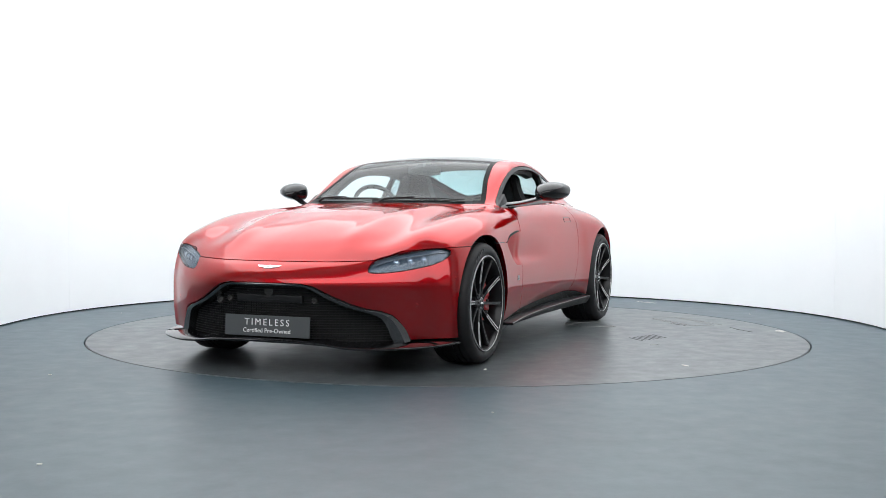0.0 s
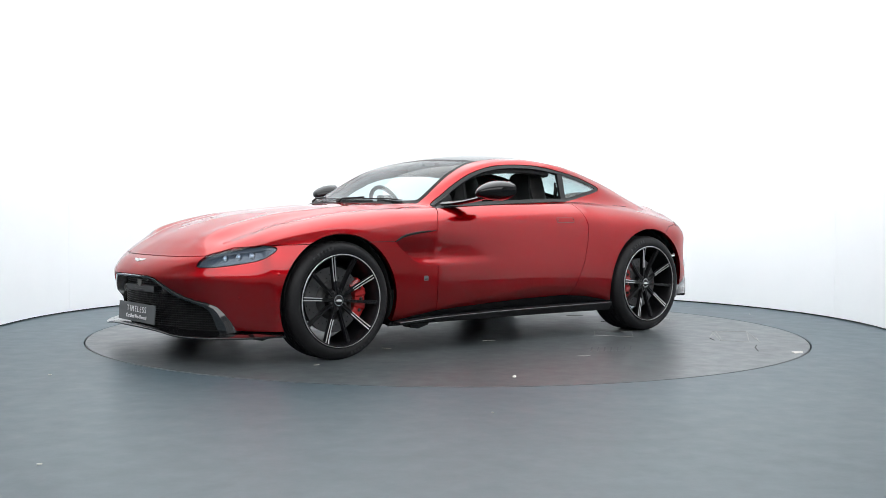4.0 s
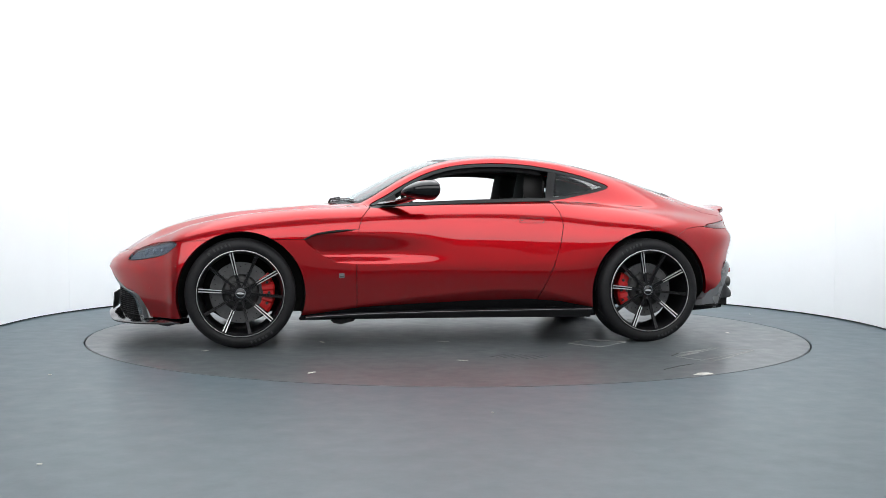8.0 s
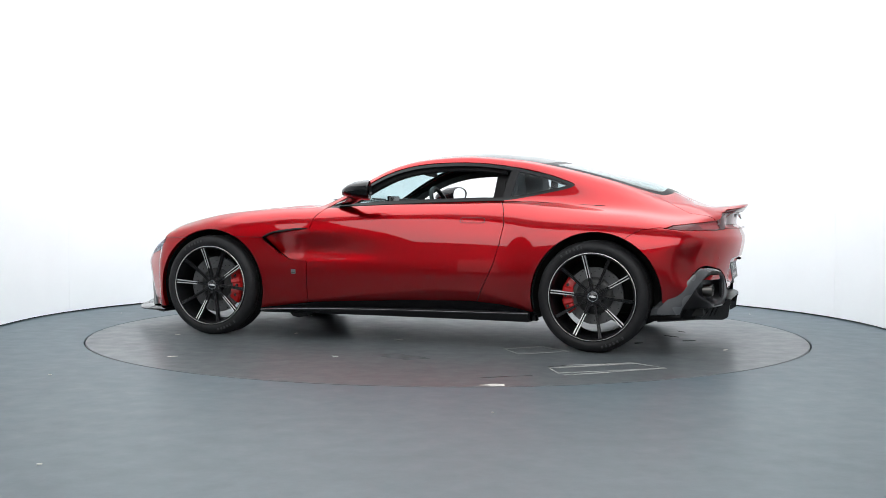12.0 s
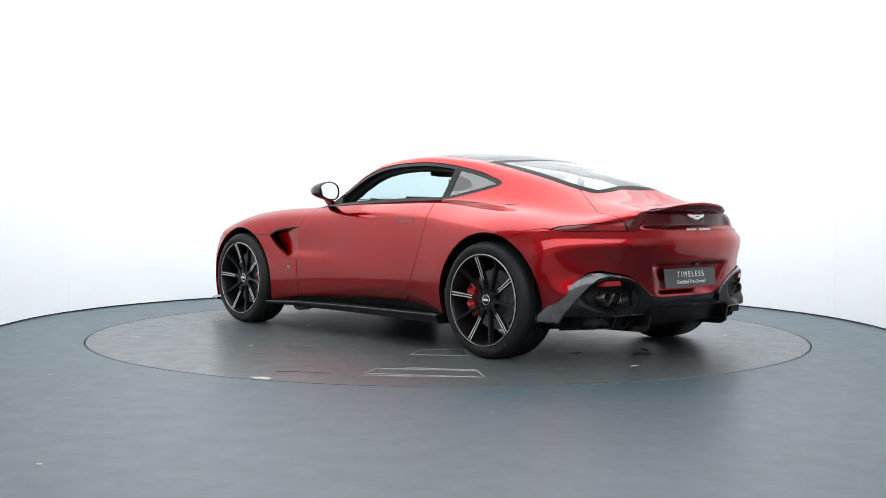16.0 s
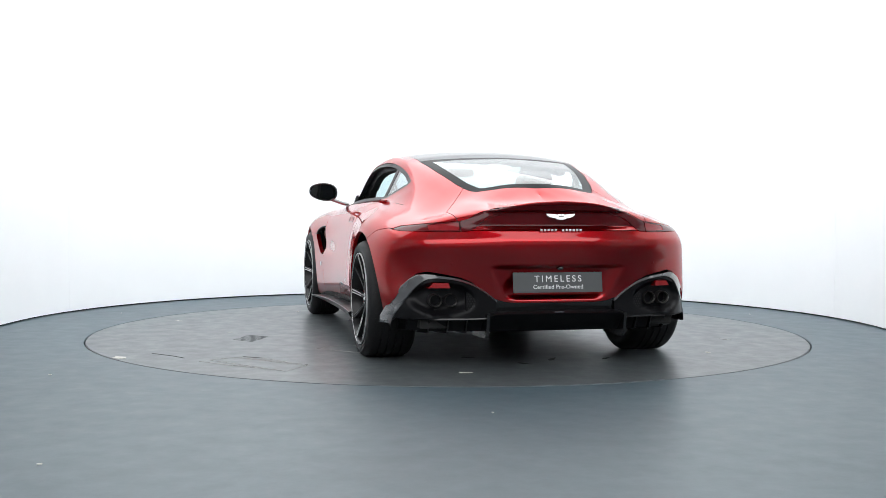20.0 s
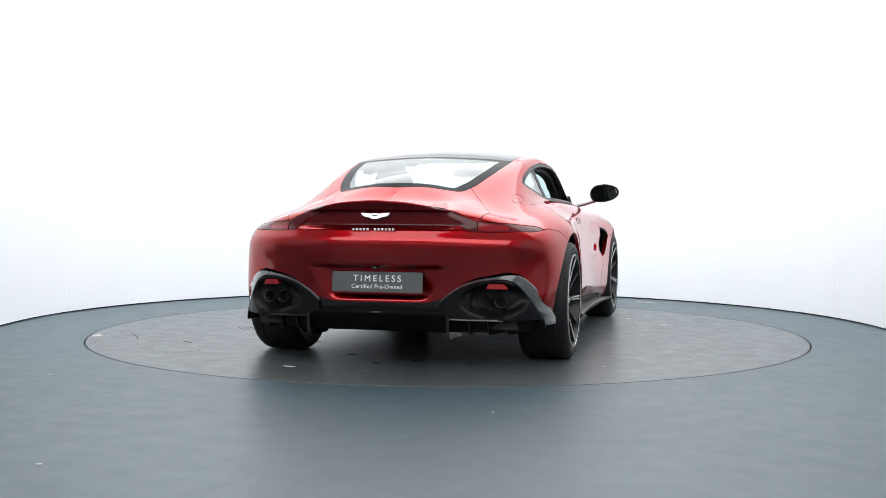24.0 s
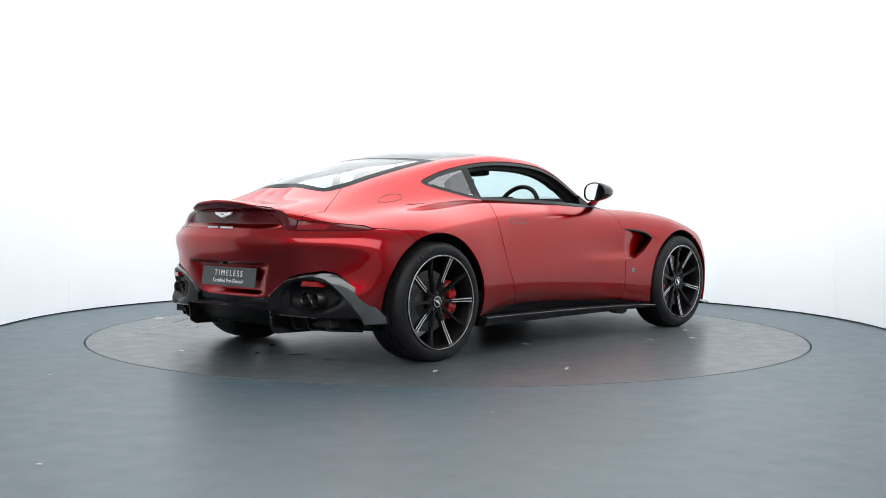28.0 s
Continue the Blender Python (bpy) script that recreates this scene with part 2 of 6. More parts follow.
def wall_line():
    """The U-shaped plan of the white wall: a half circle that runs on towards the open front."""
    pts = [(WALL_C[0] + WALL_R, WALL_END)]
    for i in range(6):
        pts.append((WALL_C[0] + WALL_R, WALL_END + (WALL_C[1] - WALL_END) * (i + 1) / 7))
    for i in range(65):
        a = math.pi * i / 64
        pts.append((WALL_C[0] + WALL_R * math.cos(a), WALL_C[1] + WALL_R * math.sin(a)))
    for i in range(6):
        pts.append((WALL_C[0] - WALL_R, WALL_C[1] + (WALL_END - WALL_C[1]) * (i + 1) / 7))
    pts.append((WALL_C[0] - WALL_R, WALL_END))
    return pts


def offset_line(pts, d):
    out = []
    for i, p in enumerate(pts):
        a, b = Vector(pts[max(i - 1, 0)]), Vector(pts[min(i + 1, len(pts) - 1)])
        t = (b - a).normalized()
        out.append((p[0] + t.y * d, p[1] - t.x * d))
    return out


def ribbon_wall(name, pts, inner, outer, z0, z1, mat):
    bm = bmesh.new()
    a, b = offset_line(pts, inner), offset_line(pts, outer)
    rows = [[(*p, z0) for p in a], [(*p, z1) for p in a], [(*p, z1) for p in b], [(*p, z0) for p in b]]
    vs = grid_faces(bm, rows)
    for j in range(len(a) - 1):
        bm.faces.new((vs[3][j], vs[3][j + 1], vs[0][j + 1], vs[0][j]))
    for j in (0, -1):
        bm.faces.new([vs[i][j] for i in range(4)])
    bmesh.ops.recalc_face_normals(bm, faces=bm.faces)
    return smooth(part(name, bm, mat), 30)


def build_walls():
    line = wall_line()
    w = ribbon_wall("wall_curved", line, 0.0, 0.12, 0.012, WALL_H, WALL_WHITE)
    tagged(w, "smooth white curved studio wall, faintly scuffed near the floor", "wall", kind="structure")
    # black strip set back at the foot of the wall, coloured as its shadow gap
    g = ribbon_wall("baseboard", line, 0.03, 0.10, -0.002, 0.012, DARK)
    tagged(g, "narrow black strip for the shadow gap at the foot of the wall", "baseboard", kind="structure")
    # vertical sheet joints
    for x, y in ((-3.147, 1.21), (3.156, 1.05)):
        d = Vector((WALL_C[0] - x, WALL_C[1] - y, 0)).normalized()
        c = Vector((WALL_C[0], WALL_C[1], 0)) - d * (WALL_R - 0.001)
        bm = bmesh.new()
        box(bm, 0, 0, 0, 0.004, 0.005, 1.35, 0.001)
        s = part("trim", bm, WALL_WHITE)
        s.matrix_world = pose(c.x, c.y, 0.70, 0, 0, math.degrees(math.atan2(d.y, d.x)))
        tagged(s, "thin white vertical joint strip on the curved wall", "trim", kind="structure")
    # hall round and behind the camera
    for name, c, sz in (("wall_south", (0, -9.7, 3.6), (26, 0.2, 7.2)), ("wall_north", (0, 8.0, 3.6), (26, 0.2, 7.2)),
                        ("wall_east", (8.2, -2.5, 3.6), (0.2, 21, 7.2)), ("wall_west", (-8.2, -2.5, 3.6), (0.2, 21, 7.2))):
        bm = bmesh.new()
        box(bm, *c, *sz, 0.01)
        tagged(part(name, bm, HALL_WHITE), "plain painted hall wall outside the studio", "wall", kind="structure")
    bm = bmesh.new()
    box(bm, 0, -2.5, HALL_H + 0.1, 26, 21.2, 0.2, 0.01)
    tagged(part("ceiling", bm, HALL_WHITE), "plain white hall ceiling", "ceiling", kind="structure")


def build_softboxes():
    """Two rows of five wide soft panels that hang above and behind the camera and lean towards the studio."""
    for k in range(10):
        cx, (cy, cz, lean) = (k % 5 - 2) * 2.73, ((-7.85, 3.30, 60), (-6.70, 5.29, 60))[k // 5]
        root = new("softbox")
        root.matrix_basis = pose(cx, cy, cz, lean, 0, 0)
        tagged(root, "large white leaning softbox panel facing the studio", "softbox", "softbox panels")
        bm = bmesh.new()
        box(bm, 0, 0, 0, 2.72, 2.27, 0.01, 0.002)
        part("diffuser", bm, SOFTBOX, root, "evenly glowing white diffuser")
        bm = bmesh.new()
        box(bm, 0, 0, 0.06, 2.74, 2.29, 0.10, 0.01)
        part("housing", bm, CEIL_WHITE, root)
        lift = Matrix.Rotation(radians(-lean), 4, "X")
        for sx in (-0.8, 0.8):
            bm = bmesh.new()
            a = Vector((sx, 0.6, 0.1))
            tube(bm, [a, a + lift @ Vector((0, 0, HALL_H - cz - 0.57))], 0.008, 6)
            part("hanger", bm, STEEL, root)


def build_fill_panels():
    """Five dim fill panels, added on the floor behind the camera to brighten reflections."""
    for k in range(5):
        root = new("fill_panel")
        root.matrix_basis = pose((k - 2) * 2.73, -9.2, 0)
        tagged(root, "added white fill panel glowing dimly, standing on two feet", "softbox", "standing softbox panels")
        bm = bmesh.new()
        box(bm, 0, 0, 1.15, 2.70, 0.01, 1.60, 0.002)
        part("diffuser", bm, FILL_GLOW, root, "dimly glowing white diffuser")
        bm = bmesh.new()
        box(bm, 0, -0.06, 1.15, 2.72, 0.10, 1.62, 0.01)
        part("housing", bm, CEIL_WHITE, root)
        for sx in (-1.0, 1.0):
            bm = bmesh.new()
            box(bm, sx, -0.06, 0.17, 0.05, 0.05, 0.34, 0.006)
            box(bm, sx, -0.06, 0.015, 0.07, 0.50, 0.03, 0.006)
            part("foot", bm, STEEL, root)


def build_booth_ceiling():
    root = new("ceiling_light")
    tagged(root, "wide softly glowing stretched ceiling resting on the curved wall", "ceiling light")

    def outline(r):
        out = [(WALL_C[0] + r * math.cos(math.pi * i / 48), WALL_C[1] + r * math.sin(math.pi * i / 48)) for i in range(49)]
        return out + [(WALL_C[0] - r, WALL_END), (WALL_C[0] + r, WALL_END)]
    for name, r, z0, z1, mat in (("diffuser", WALL_R + 0.06, WALL_H, WALL_H + 0.01, CEILING_LIGHT), ("ceiling_tray", WALL_R + 0.12, WALL_H + 0.012, WALL_H + 0.1, CEIL_WHITE)):
        bm = bmesh.new()
        plate_from_outline(bm, outline(r), z0, z1, lambda a, b, d: (a, b, d))
        part(name, bm, mat, root)


def build_turntable():
    root = new("turntable")
    tagged(root, "round dark grey rubber-topped turntable, scuffed and worn", "turntable")
    bm = bmesh.new()
    spin(bm, [(0.001, 0.0), (0.6, 0.0), (1.2, 0.0), (1.8, 0.0), (TABLE_R - 0.004, 0.0), (TABLE_R, -0.004), (TABLE_R, -0.10)], 160, "Z")
    bmesh.ops.recalc_face_normals(bm, faces=bm.faces)
    smooth(part("top", bm, TABLE_MAT, root), 30)
    bm = bmesh.new()
    spin(bm, [(TABLE_R, -0.008), (TABLE_R + 0.002, -0.008), (TABLE_R + 0.002, -0.06), (TABLE_R, -0.06)], 160, "Z", close=True)
    part("edge_band", bm, STEEL, root, "thin metal edge band")

    def ring_mark(name, cx, cy, n, rx, ry, rot, mat, seed):
        rnd = random.Random(seed)
        bm = bmesh.new()
        out = []
        for i in range(n):
            a = 2 * math.pi * i / n
            k = rnd.uniform(0.6, 1.15)
            p = Vector((rx * k * math.cos(a), ry * k * math.sin(a)))
            p.rotate(Matrix.Rotation(rot, 2))
            out.append((cx + p.x, cy + p.y))
        plate_from_outline(bm, out, -0.001, 0.0022, lambda a, b, d: (a, b, d))
        return part(name, bm, mat, root)

    def line_mark(pts, w=0.007, mat=MARK_LINE):
        for (x0, y0), (x1, y1) in zip(pts, pts[1:]):
            d = math.hypot(x1 - x0, y1 - y0)
            bm = bmesh.new()
            box(bm, d / 2, 0, 0.0005, d, w, 0.003, 0.0005)
            o = part("mark_line", bm, mat, root)
            o.matrix_basis = pose(x0, y0, 0, 0, 0, math.degrees(math.atan2(y1 - y0, x1 - x0)))

    ox, oy = CAR_AT
    # pale worn patch on the rim
    a = radians(113.8)
    ring_mark("worn_patch", 2.46 * math.cos(a), 2.46 * math.sin(a), 14, 0.07, 0.035, a + math.pi / 2, MARK_PALE, 3)
    # outlines of two let-in covers
    for quad in ([(-0.79, 0.96), (-0.99, 0.765), (-1.205, 0.94), (-0.943, 1.176)], [(-1.34, 1.86), (-1.87, 1.465), (-1.65, 1.315), (-1.25, 1.69)]):
        line_mark([(ox + x, oy + y) for x, y in quad + quad[:1]], 0.005)
    for pts in ([(-0.844, 2.069), (-0.991, 1.944), (-1.10, 1.88)], [(-1.104, 1.54), (-1.191, 1.431)]):
        line_mark(pts, 0.007, MARK_DARK)
    for pts in ([(-1.263, 1.791), (-1.47, 1.622)], [(-1.191, 1.431), (-1.478, 1.25)], [(-1.155, 1.562), (-1.561, 1.21)], [(-1.255, 1.801), (-1.743, 1.35)]):
        line_mark(pts, 0.006)
    # hatched tyre marks
    for (mx, my), turn, n in (((-0.20, 1.44), 2.7, 7),):
        for k in range(n):
            cx, cy = mx + 0.045 * (k - n / 2) * math.cos(turn), my + 0.045 * (k - n / 2) * math.sin(turn)
            dx, dy = 0.09 * math.cos(turn + 1.15), 0.09 * math.sin(turn + 1.15)
            line_mark([(cx - dx, cy - dy), (cx + dx, cy + dy)], 0.009, MARK_TYRE)
    rnd = random.Random(11)
    spots = [(0.15, 0.62), (0.95, 0.55), (-0.2, -0.9), (0.6, -1.35), (0.9, -1.5), (1.3, -1.2), (-0.9, -1.75), (-1.5, -1.3), (1.7, 0.9), (0.2, 1.55), (-2.0, 0.4), (1.1, 1.9)]
    for i, (x, y) in enumerate(spots):
        ring_mark("scuff", x, y, 9, rnd.uniform(0.02, 0.07), rnd.uniform(0.008, 0.016), rnd.uniform(0, 3), MARK_PALE if i % 3 else MARK_LINE, 20 + i)
    for i, (x, y) in enumerate(((-1.72, -0.12), (-1.86, 0.10), (-1.75, -0.45), (-1.55, 0.35))):
        ring_mark("tear", ox + x, oy + y, 10, rnd.uniform(0.03, 0.07), rnd.uniform(0.012, 0.02), rnd.uniform(0, 3), MARK_DARK, 50 + i)
    return root


def build_floor_specks():
    root = new("floor_debris")
    tagged(root, "small pale crumbs of debris on the floor", "debris", kind="stuff")
    rnd = random.Random(5)
    bm = bmesh.new()
    for x, y in ((1.04, -4.80), (0.86, -5.45), (-2.1, -2.2), (-2.9, -1.0), (2.6, 1.4), (0.2, -3.2), (1.9, -3.4), (-1.4, -4.2), (2.9, -1.3), (-2.75, 1.2)):
        m = pose(x, y, 0.002, 0, 0, rnd.uniform(0, 180))
        box(bm, 0, 0, 0, rnd.uniform(0.012, 0.02), rnd.uniform(0.006, 0.012), 0.004, 0.001, m)
    part("crumb", bm, MARK_PALE, root)
    # pale paper strip by the wall
    bm = bmesh.new()
    box(bm, 0, 0, 0.002, 0.22, 0.02, 0.002, 0.0005)
    t = part("floor_tape", bm, MARK_PALE)
    t.matrix_world = pose(1.92, 2.55, 0.0, 0, 0, -48)
    tagged(t, "short pale strip of tape on the floor by the wall", "tape")


CAR_AT = (0.129, -0.115)


# ---------------------------------------------------------------- body surface
# The skin is lofted from twelve feature curves that run from the nose round the side to the tail.
STATIONS = [1.72, 1.35, 0.95, 0.60, 0.10, -0.35, -0.75, -1.0, -1.35, -1.6]
NOSE_S = [0.0, 0.25, 0.5, 0.72, 0.9]
TAIL_S = [0.93, 0.77, 0.55, 0.3, 0.0]


def curve_row(nose, nose_z, y, z, tail, tail_z):
    """One feature curve. nose: tip x, base x, fullness; tail the same; y and z at the stations."""
    xf, xb, nf, round_off = (*nose, 0.5)[:4]
    xr, xe, nr = tail
    P = []
    for s, zz in zip(NOSE_S, np.interp(np.square(NOSE_S), [0, 0.25, 0.81], nose_z)):
        P.append((xb + (xf - xb) * (1 - s ** nf) ** round_off, y[0] * s, zz))
    for x, yy, zz in zip(STATIONS, y, z):
        if x > 0.6:
            x = 0.6 + (x - 0.6) * (xb - 0.6) / 1.12
        elif x < -0.75:
            x = -0.75 + (x + 0.75) * (xe + 0.75) / -0.85
        P.append((x, yy, zz))
    for s, zz in zip(TAIL_S, np.interp(np.square(TAIL_S), [0, 0.3025, 0.8649], tail_z[::-1])):
        P.append((xe + (xr - xe) * (1 - s ** nr) ** 0.5, y[-1] * s, zz))
    return P


ROWS = [
    # lower edge
    curve_row((2.160, 1.72, 2.5, 1.0), (0.19, 0.19, 0.19), [0.915, 0.93, 0.90, 0.88, 0.87, 0.88, 0.89, 0.92, 0.94, 0.925],
              [0.19, 0.19, 0.17, 0.17, 0.17, 0.17, 0.17, 0.18, 0.20, 0.23], (-2.08, -1.6, 4.6), (0.25, 0.25, 0.25)),
    curve_row((2.200, 1.72, 2.4, 1.0), (0.29, 0.29, 0.29), [0.928, 0.95, 0.928, 0.913, 0.905, 0.915, 0.930, 0.955, 0.980, 0.955],
              [0.30, 0.31, 0.30, 0.30, 0.30, 0.31, 0.31, 0.31, 0.32, 0.34], (-2.105, -1.6, 4.6), (0.38, 0.36, 0.36)),
    curve_row((2.225, 1.72, 2.4, 1.0), (0.39, 0.39, 0.40), [0.930, 0.958, 0.938, 0.926, 0.920, 0.930, 0.945, 0.968, 0.988, 0.975],
              [0.42, 0.46, 0.46, 0.46, 0.46, 0.46, 0.46, 0.46, 0.47, 0.48], (-2.14, -1.6, 2.8), (0.49, 0.47, 0.47)),
    curve_row((2.250, 1.72, 2.4, 1.0), (0.48, 0.485, 0.49), [0.925, 0.960, 0.935, 0.918, 0.912, 0.920, 0.935, 0.963, 0.990, 0.972],
              [0.52, 0.61, 0.61, 0.61, 0.61, 0.61, 0.61, 0.61, 0.62, 0.61], (-2.190, -1.6, 2.25), (0.60, 0.58, 0.58)),
    curve_row((2.228, 1.72, 2.4, 1.0), (0.535, 0.54, 0.57), [0.905, 0.948, 0.925, 0.905, 0.898, 0.905, 0.918, 0.945, 0.978, 0.952],
              [0.62, 0.72, 0.74, 0.74, 0.74, 0.74, 0.74, 0.74, 0.735, 0.72], (-2.212, -1.6, 2.5), (0.70, 0.69, 0.69)),
    curve_row((2.180, 1.72, 2.5, 0.95), (0.578, 0.583, 0.635), [0.868, 0.905, 0.885, 0.870, 0.870, 0.875, 0.880, 0.902, 0.936, 0.904],
              [0.70, 0.79, 0.825, 0.835, 0.845, 0.850, 0.845, 0.830, 0.808, 0.793], (-2.203, -1.6, 2.35), (0.775, 0.775, 0.795)),
    # shoulder
    curve_row((2.136, 1.70, 2.4, 0.8), (0.603, 0.612, 0.680), [0.800, 0.820, 0.810, 0.795, 0.800, 0.800, 0.785, 0.800, 0.845, 0.815],
              [0.745, 0.835, 0.872, 0.885, 0.910, 0.922, 0.930, 0.908, 0.868, 0.845], (-2.218, -1.6, 2.3), (0.815, 0.845, 0.895)),
    # foot of the side windows, blade edge
    curve_row((2.100, 1.66, 2.2, 0.65), (0.630, 0.642, 0.715), [0.715, 0.740, 0.735, 0.720, 0.760, 0.748, 0.705, 0.695, 0.715, 0.690],
              [0.780, 0.852, 0.887, 0.902, 0.940, 0.953, 0.960, 0.958, 0.918, 0.893], (-2.228, -1.58, 2.25), (0.855, 0.885, 0.938)),
    # top of the side windows
    curve_row((2.058, 1.58, 2.1, 0.55), (0.660, 0.675, 0.740), [0.610, 0.630, 0.615, 0.640, 0.655, 0.628, 0.608, 0.605, 0.600, 0.570],
              [0.797, 0.852, 0.888, 0.915, 1.135, 1.206, 1.178, 1.130, 1.035, 0.975], (-2.130, -1.55, 2.2), (0.918, 0.908, 0.924)),
    # roof rail
    curve_row((1.985, 1.50, 2.0), (0.704, 0.722, 0.775), [0.500, 0.500, 0.490, 0.540, 0.560, 0.530, 0.520, 0.510, 0.490, 0.460],
              [0.822, 0.862, 0.896, 0.930, 1.180, 1.247, 1.223, 1.188, 1.111, 1.042], (-2.035, -1.50, 2.2), (0.970, 0.922, 0.914)),
    curve_row((1.880, 1.42, 2.0), (0.752, 0.770, 0.818), [0.290, 0.280, 0.280, 0.300, 0.290, 0.280, 0.275, 0.270, 0.255, 0.240],
              [0.858, 0.888, 0.912, 0.955, 1.203, 1.275, 1.254, 1.221, 1.162, 1.108], (-1.930, -1.42, 2.2), (1.055, 0.965, 0.926)),
    # middle line
    curve_row((1.760, 1.35, 2.0), (0.796, 0.815, 0.853), [0.0] * 10,
              [0.878, 0.903, 0.922, 0.970, 1.216, 1.287, 1.266, 1.238, 1.188, 1.144], (-1.80, -1.35, 2.2), (1.105, 1.022, 0.978)),
]


def dense(A, n):
    """Catmull-Rom along the first axis of an array of points."""
    m = len(A)
    ext = np.concatenate([2 * A[:1] - A[1:2], A, 2 * A[-1:] - A[-2:-1]])
    out = []
    for i in range(m - 1):
        a, b, c, d = ext[i], ext[i + 1], ext[i + 2], ext[i + 3]
        for t in np.arange(n) / n:
            out.append(0.5 * (2 * b + (c - a) * t + (2 * a - 5 * b + 4 * c - d) * t * t + (3 * b - a - 3 * c + d) * t ** 3))
    out.append(A[-1])
    return np.array(out)


def relax(G, times, hold_y=True):
    """Evens out the loft; the rims and the middle line stay in the middle plane."""
    for _ in range(times):
        E = np.concatenate([G[:, 1:2] * [1, -1, 1], G, G[:, -2:-1] * [1, -1, 1]], 1)
        H = 0.5 * G + 0.25 * (E[:, :-2] + E[:, 2:])
        E = np.concatenate([H[:1], H, H[-2:-1] * [1, -1, 1]], 0)
        H[1:] = 0.5 * H[1:] + 0.25 * (E[1:-2] + E[3:])
        G = H
        G[:, 0, 1] = 0
        G[:, -1, 1] = 0
        G[-1, :, 1] = 0
    return G


def sstep(a, b, x):
    t = np.clip((x - a) / (b - a), 0, 1)
    return t * t * (3 - 2 * t)


def hollow(z):
    """Depth profile of the long side hollow: it deepens slowly downwards and ends in a short lip."""
    return sstep(0.535, 0.590, z) * (1 - sstep(0.600, 0.760, z))


def sculpt(G):
    """Creases and hollows pressed into the smooth skin."""
    x, y, z = G[..., 0], G[..., 1], G[..., 2]
    # hollow behind the front wheel that runs out on the door
    d = 0.022 * sstep(-0.1, 0.62, x) ** 1.2 * (1 - sstep(0.63, 0.68, x)) * hollow(z) * (y > 0.6)
    # the flank folds in above the sill
    fold = np.interp(x, [-0.98, -0.85, -0.6, -0.3, 0.2, 0.6, 0.9], [0.24, 0.29, 0.355, 0.362, 0.315, 0.262, 0.22])
    d = d + 0.34 * np.clip(fold - z, 0, 0.13) * (np.abs(x) < 1.0) * (y > 0.6)
    y = y - d
    # number plate recess in the tail
    dx = 0.035 * (x < -1.9) * (1 - sstep(0.30, 0.41, np.abs(y) + 0.55 * np.clip(0.575 - z, 0, 1))) * sstep(0.38, 0.42, z) * (1 - sstep(0.565, 0.58, z))
    # hollow below the tail blade
    dx = dx + 0.028 * (x < -1.9) * (1 - sstep(0.36, 0.50, np.abs(y))) * sstep(0.776, 0.797, z) * (1 - sstep(0.868, 0.885, z))
    # crease across the tail: the face leans forward above it
    dx = dx + 0.30 * (1 - sstep(-2.05, -1.80, x)) * np.clip(z - 0.722, 0, 0.075) * (1 - sstep(0.86, 0.93, z))
    x = x + dx
    # two long swellings on the bonnet
    hood = sstep(0.62, 0.95, x) * (1 - sstep(1.85, 2.1, x))
    c = 0.36 + 0.06 * (1.9 - x)
    z = z + 0.012 * hood * np.exp(-((np.abs(y) - c) / 0.07) ** 2) - 0.010 * hood * np.exp(-((np.abs(y) - c - 0.17) / 0.08) ** 2)
    return np.stack([x, y, z], -1)


def body_grid():
    A = np.array(ROWS, float)
    A = dense(A, 16)
    A = np.swapaxes(dense(np.swapaxes(A, 0, 1), 20), 0, 1)
    A = relax(A, 14)
    A = sculpt(A)
    return relax(A, 1)


class Skin:
    """Triangles with a normal at every corner, cut along lines."""

    def __init__(self, V, N, F):
        self.V, self.N, self.F = V, N, F


def skin_of(G):
    r, c = G.shape[:2]
    du = np.gradient(G, axis=1)
    dv = np.gradient(G, axis=0)
    N = np.cross(du, dv)
    ln = np.linalg.norm(N, axis=-1, keepdims=True)
    N = N / np.maximum(ln, 1e-12)
    if N[r // 3, c // 2, 1] < 0:
        N = -N
    N[-1, :, 1] = 0
    N[:, 0, 1] = 0
    N[:, -1, 1] = 0
    N /= np.maximum(np.linalg.norm(N, axis=-1, keepdims=True), 1e-9)
    idx = np.arange(r * c).reshape(r, c)
    a, b, d, e = idx[:-1, :-1].ravel(), idx[:-1, 1:].ravel(), idx[1:, 1:].ravel(), idx[1:, :-1].ravel()
    F = np.concatenate([np.stack([a, b, d], 1), np.stack([a, d, e], 1)])
    V = G.reshape(-1, 3)
    N = N.reshape(-1, 3)
    fn = np.cross(V[F[:, 1]] - V[F[:, 0]], V[F[:, 2]] - V[F[:, 0]])
    F = F[np.linalg.norm(fn, axis=1) > 1e-10]
    fn = np.cross(V[F[:, 1]] - V[F[:, 0]], V[F[:, 2]] - V[F[:, 0]])
    flip = (fn * N[F].mean(1)).sum(1) < 0
    F[flip] = F[flip][:, ::-1]
    return Skin(V, N, F)


def compact(V, N, F):
    if len(F) == 0:
        return Skin(V[:0], N[:0], F.reshape(0, 3))
    used, inv = np.unique(F, return_inverse=True)
    return Skin(V[used], N[used], inv.reshape(-1, 3))


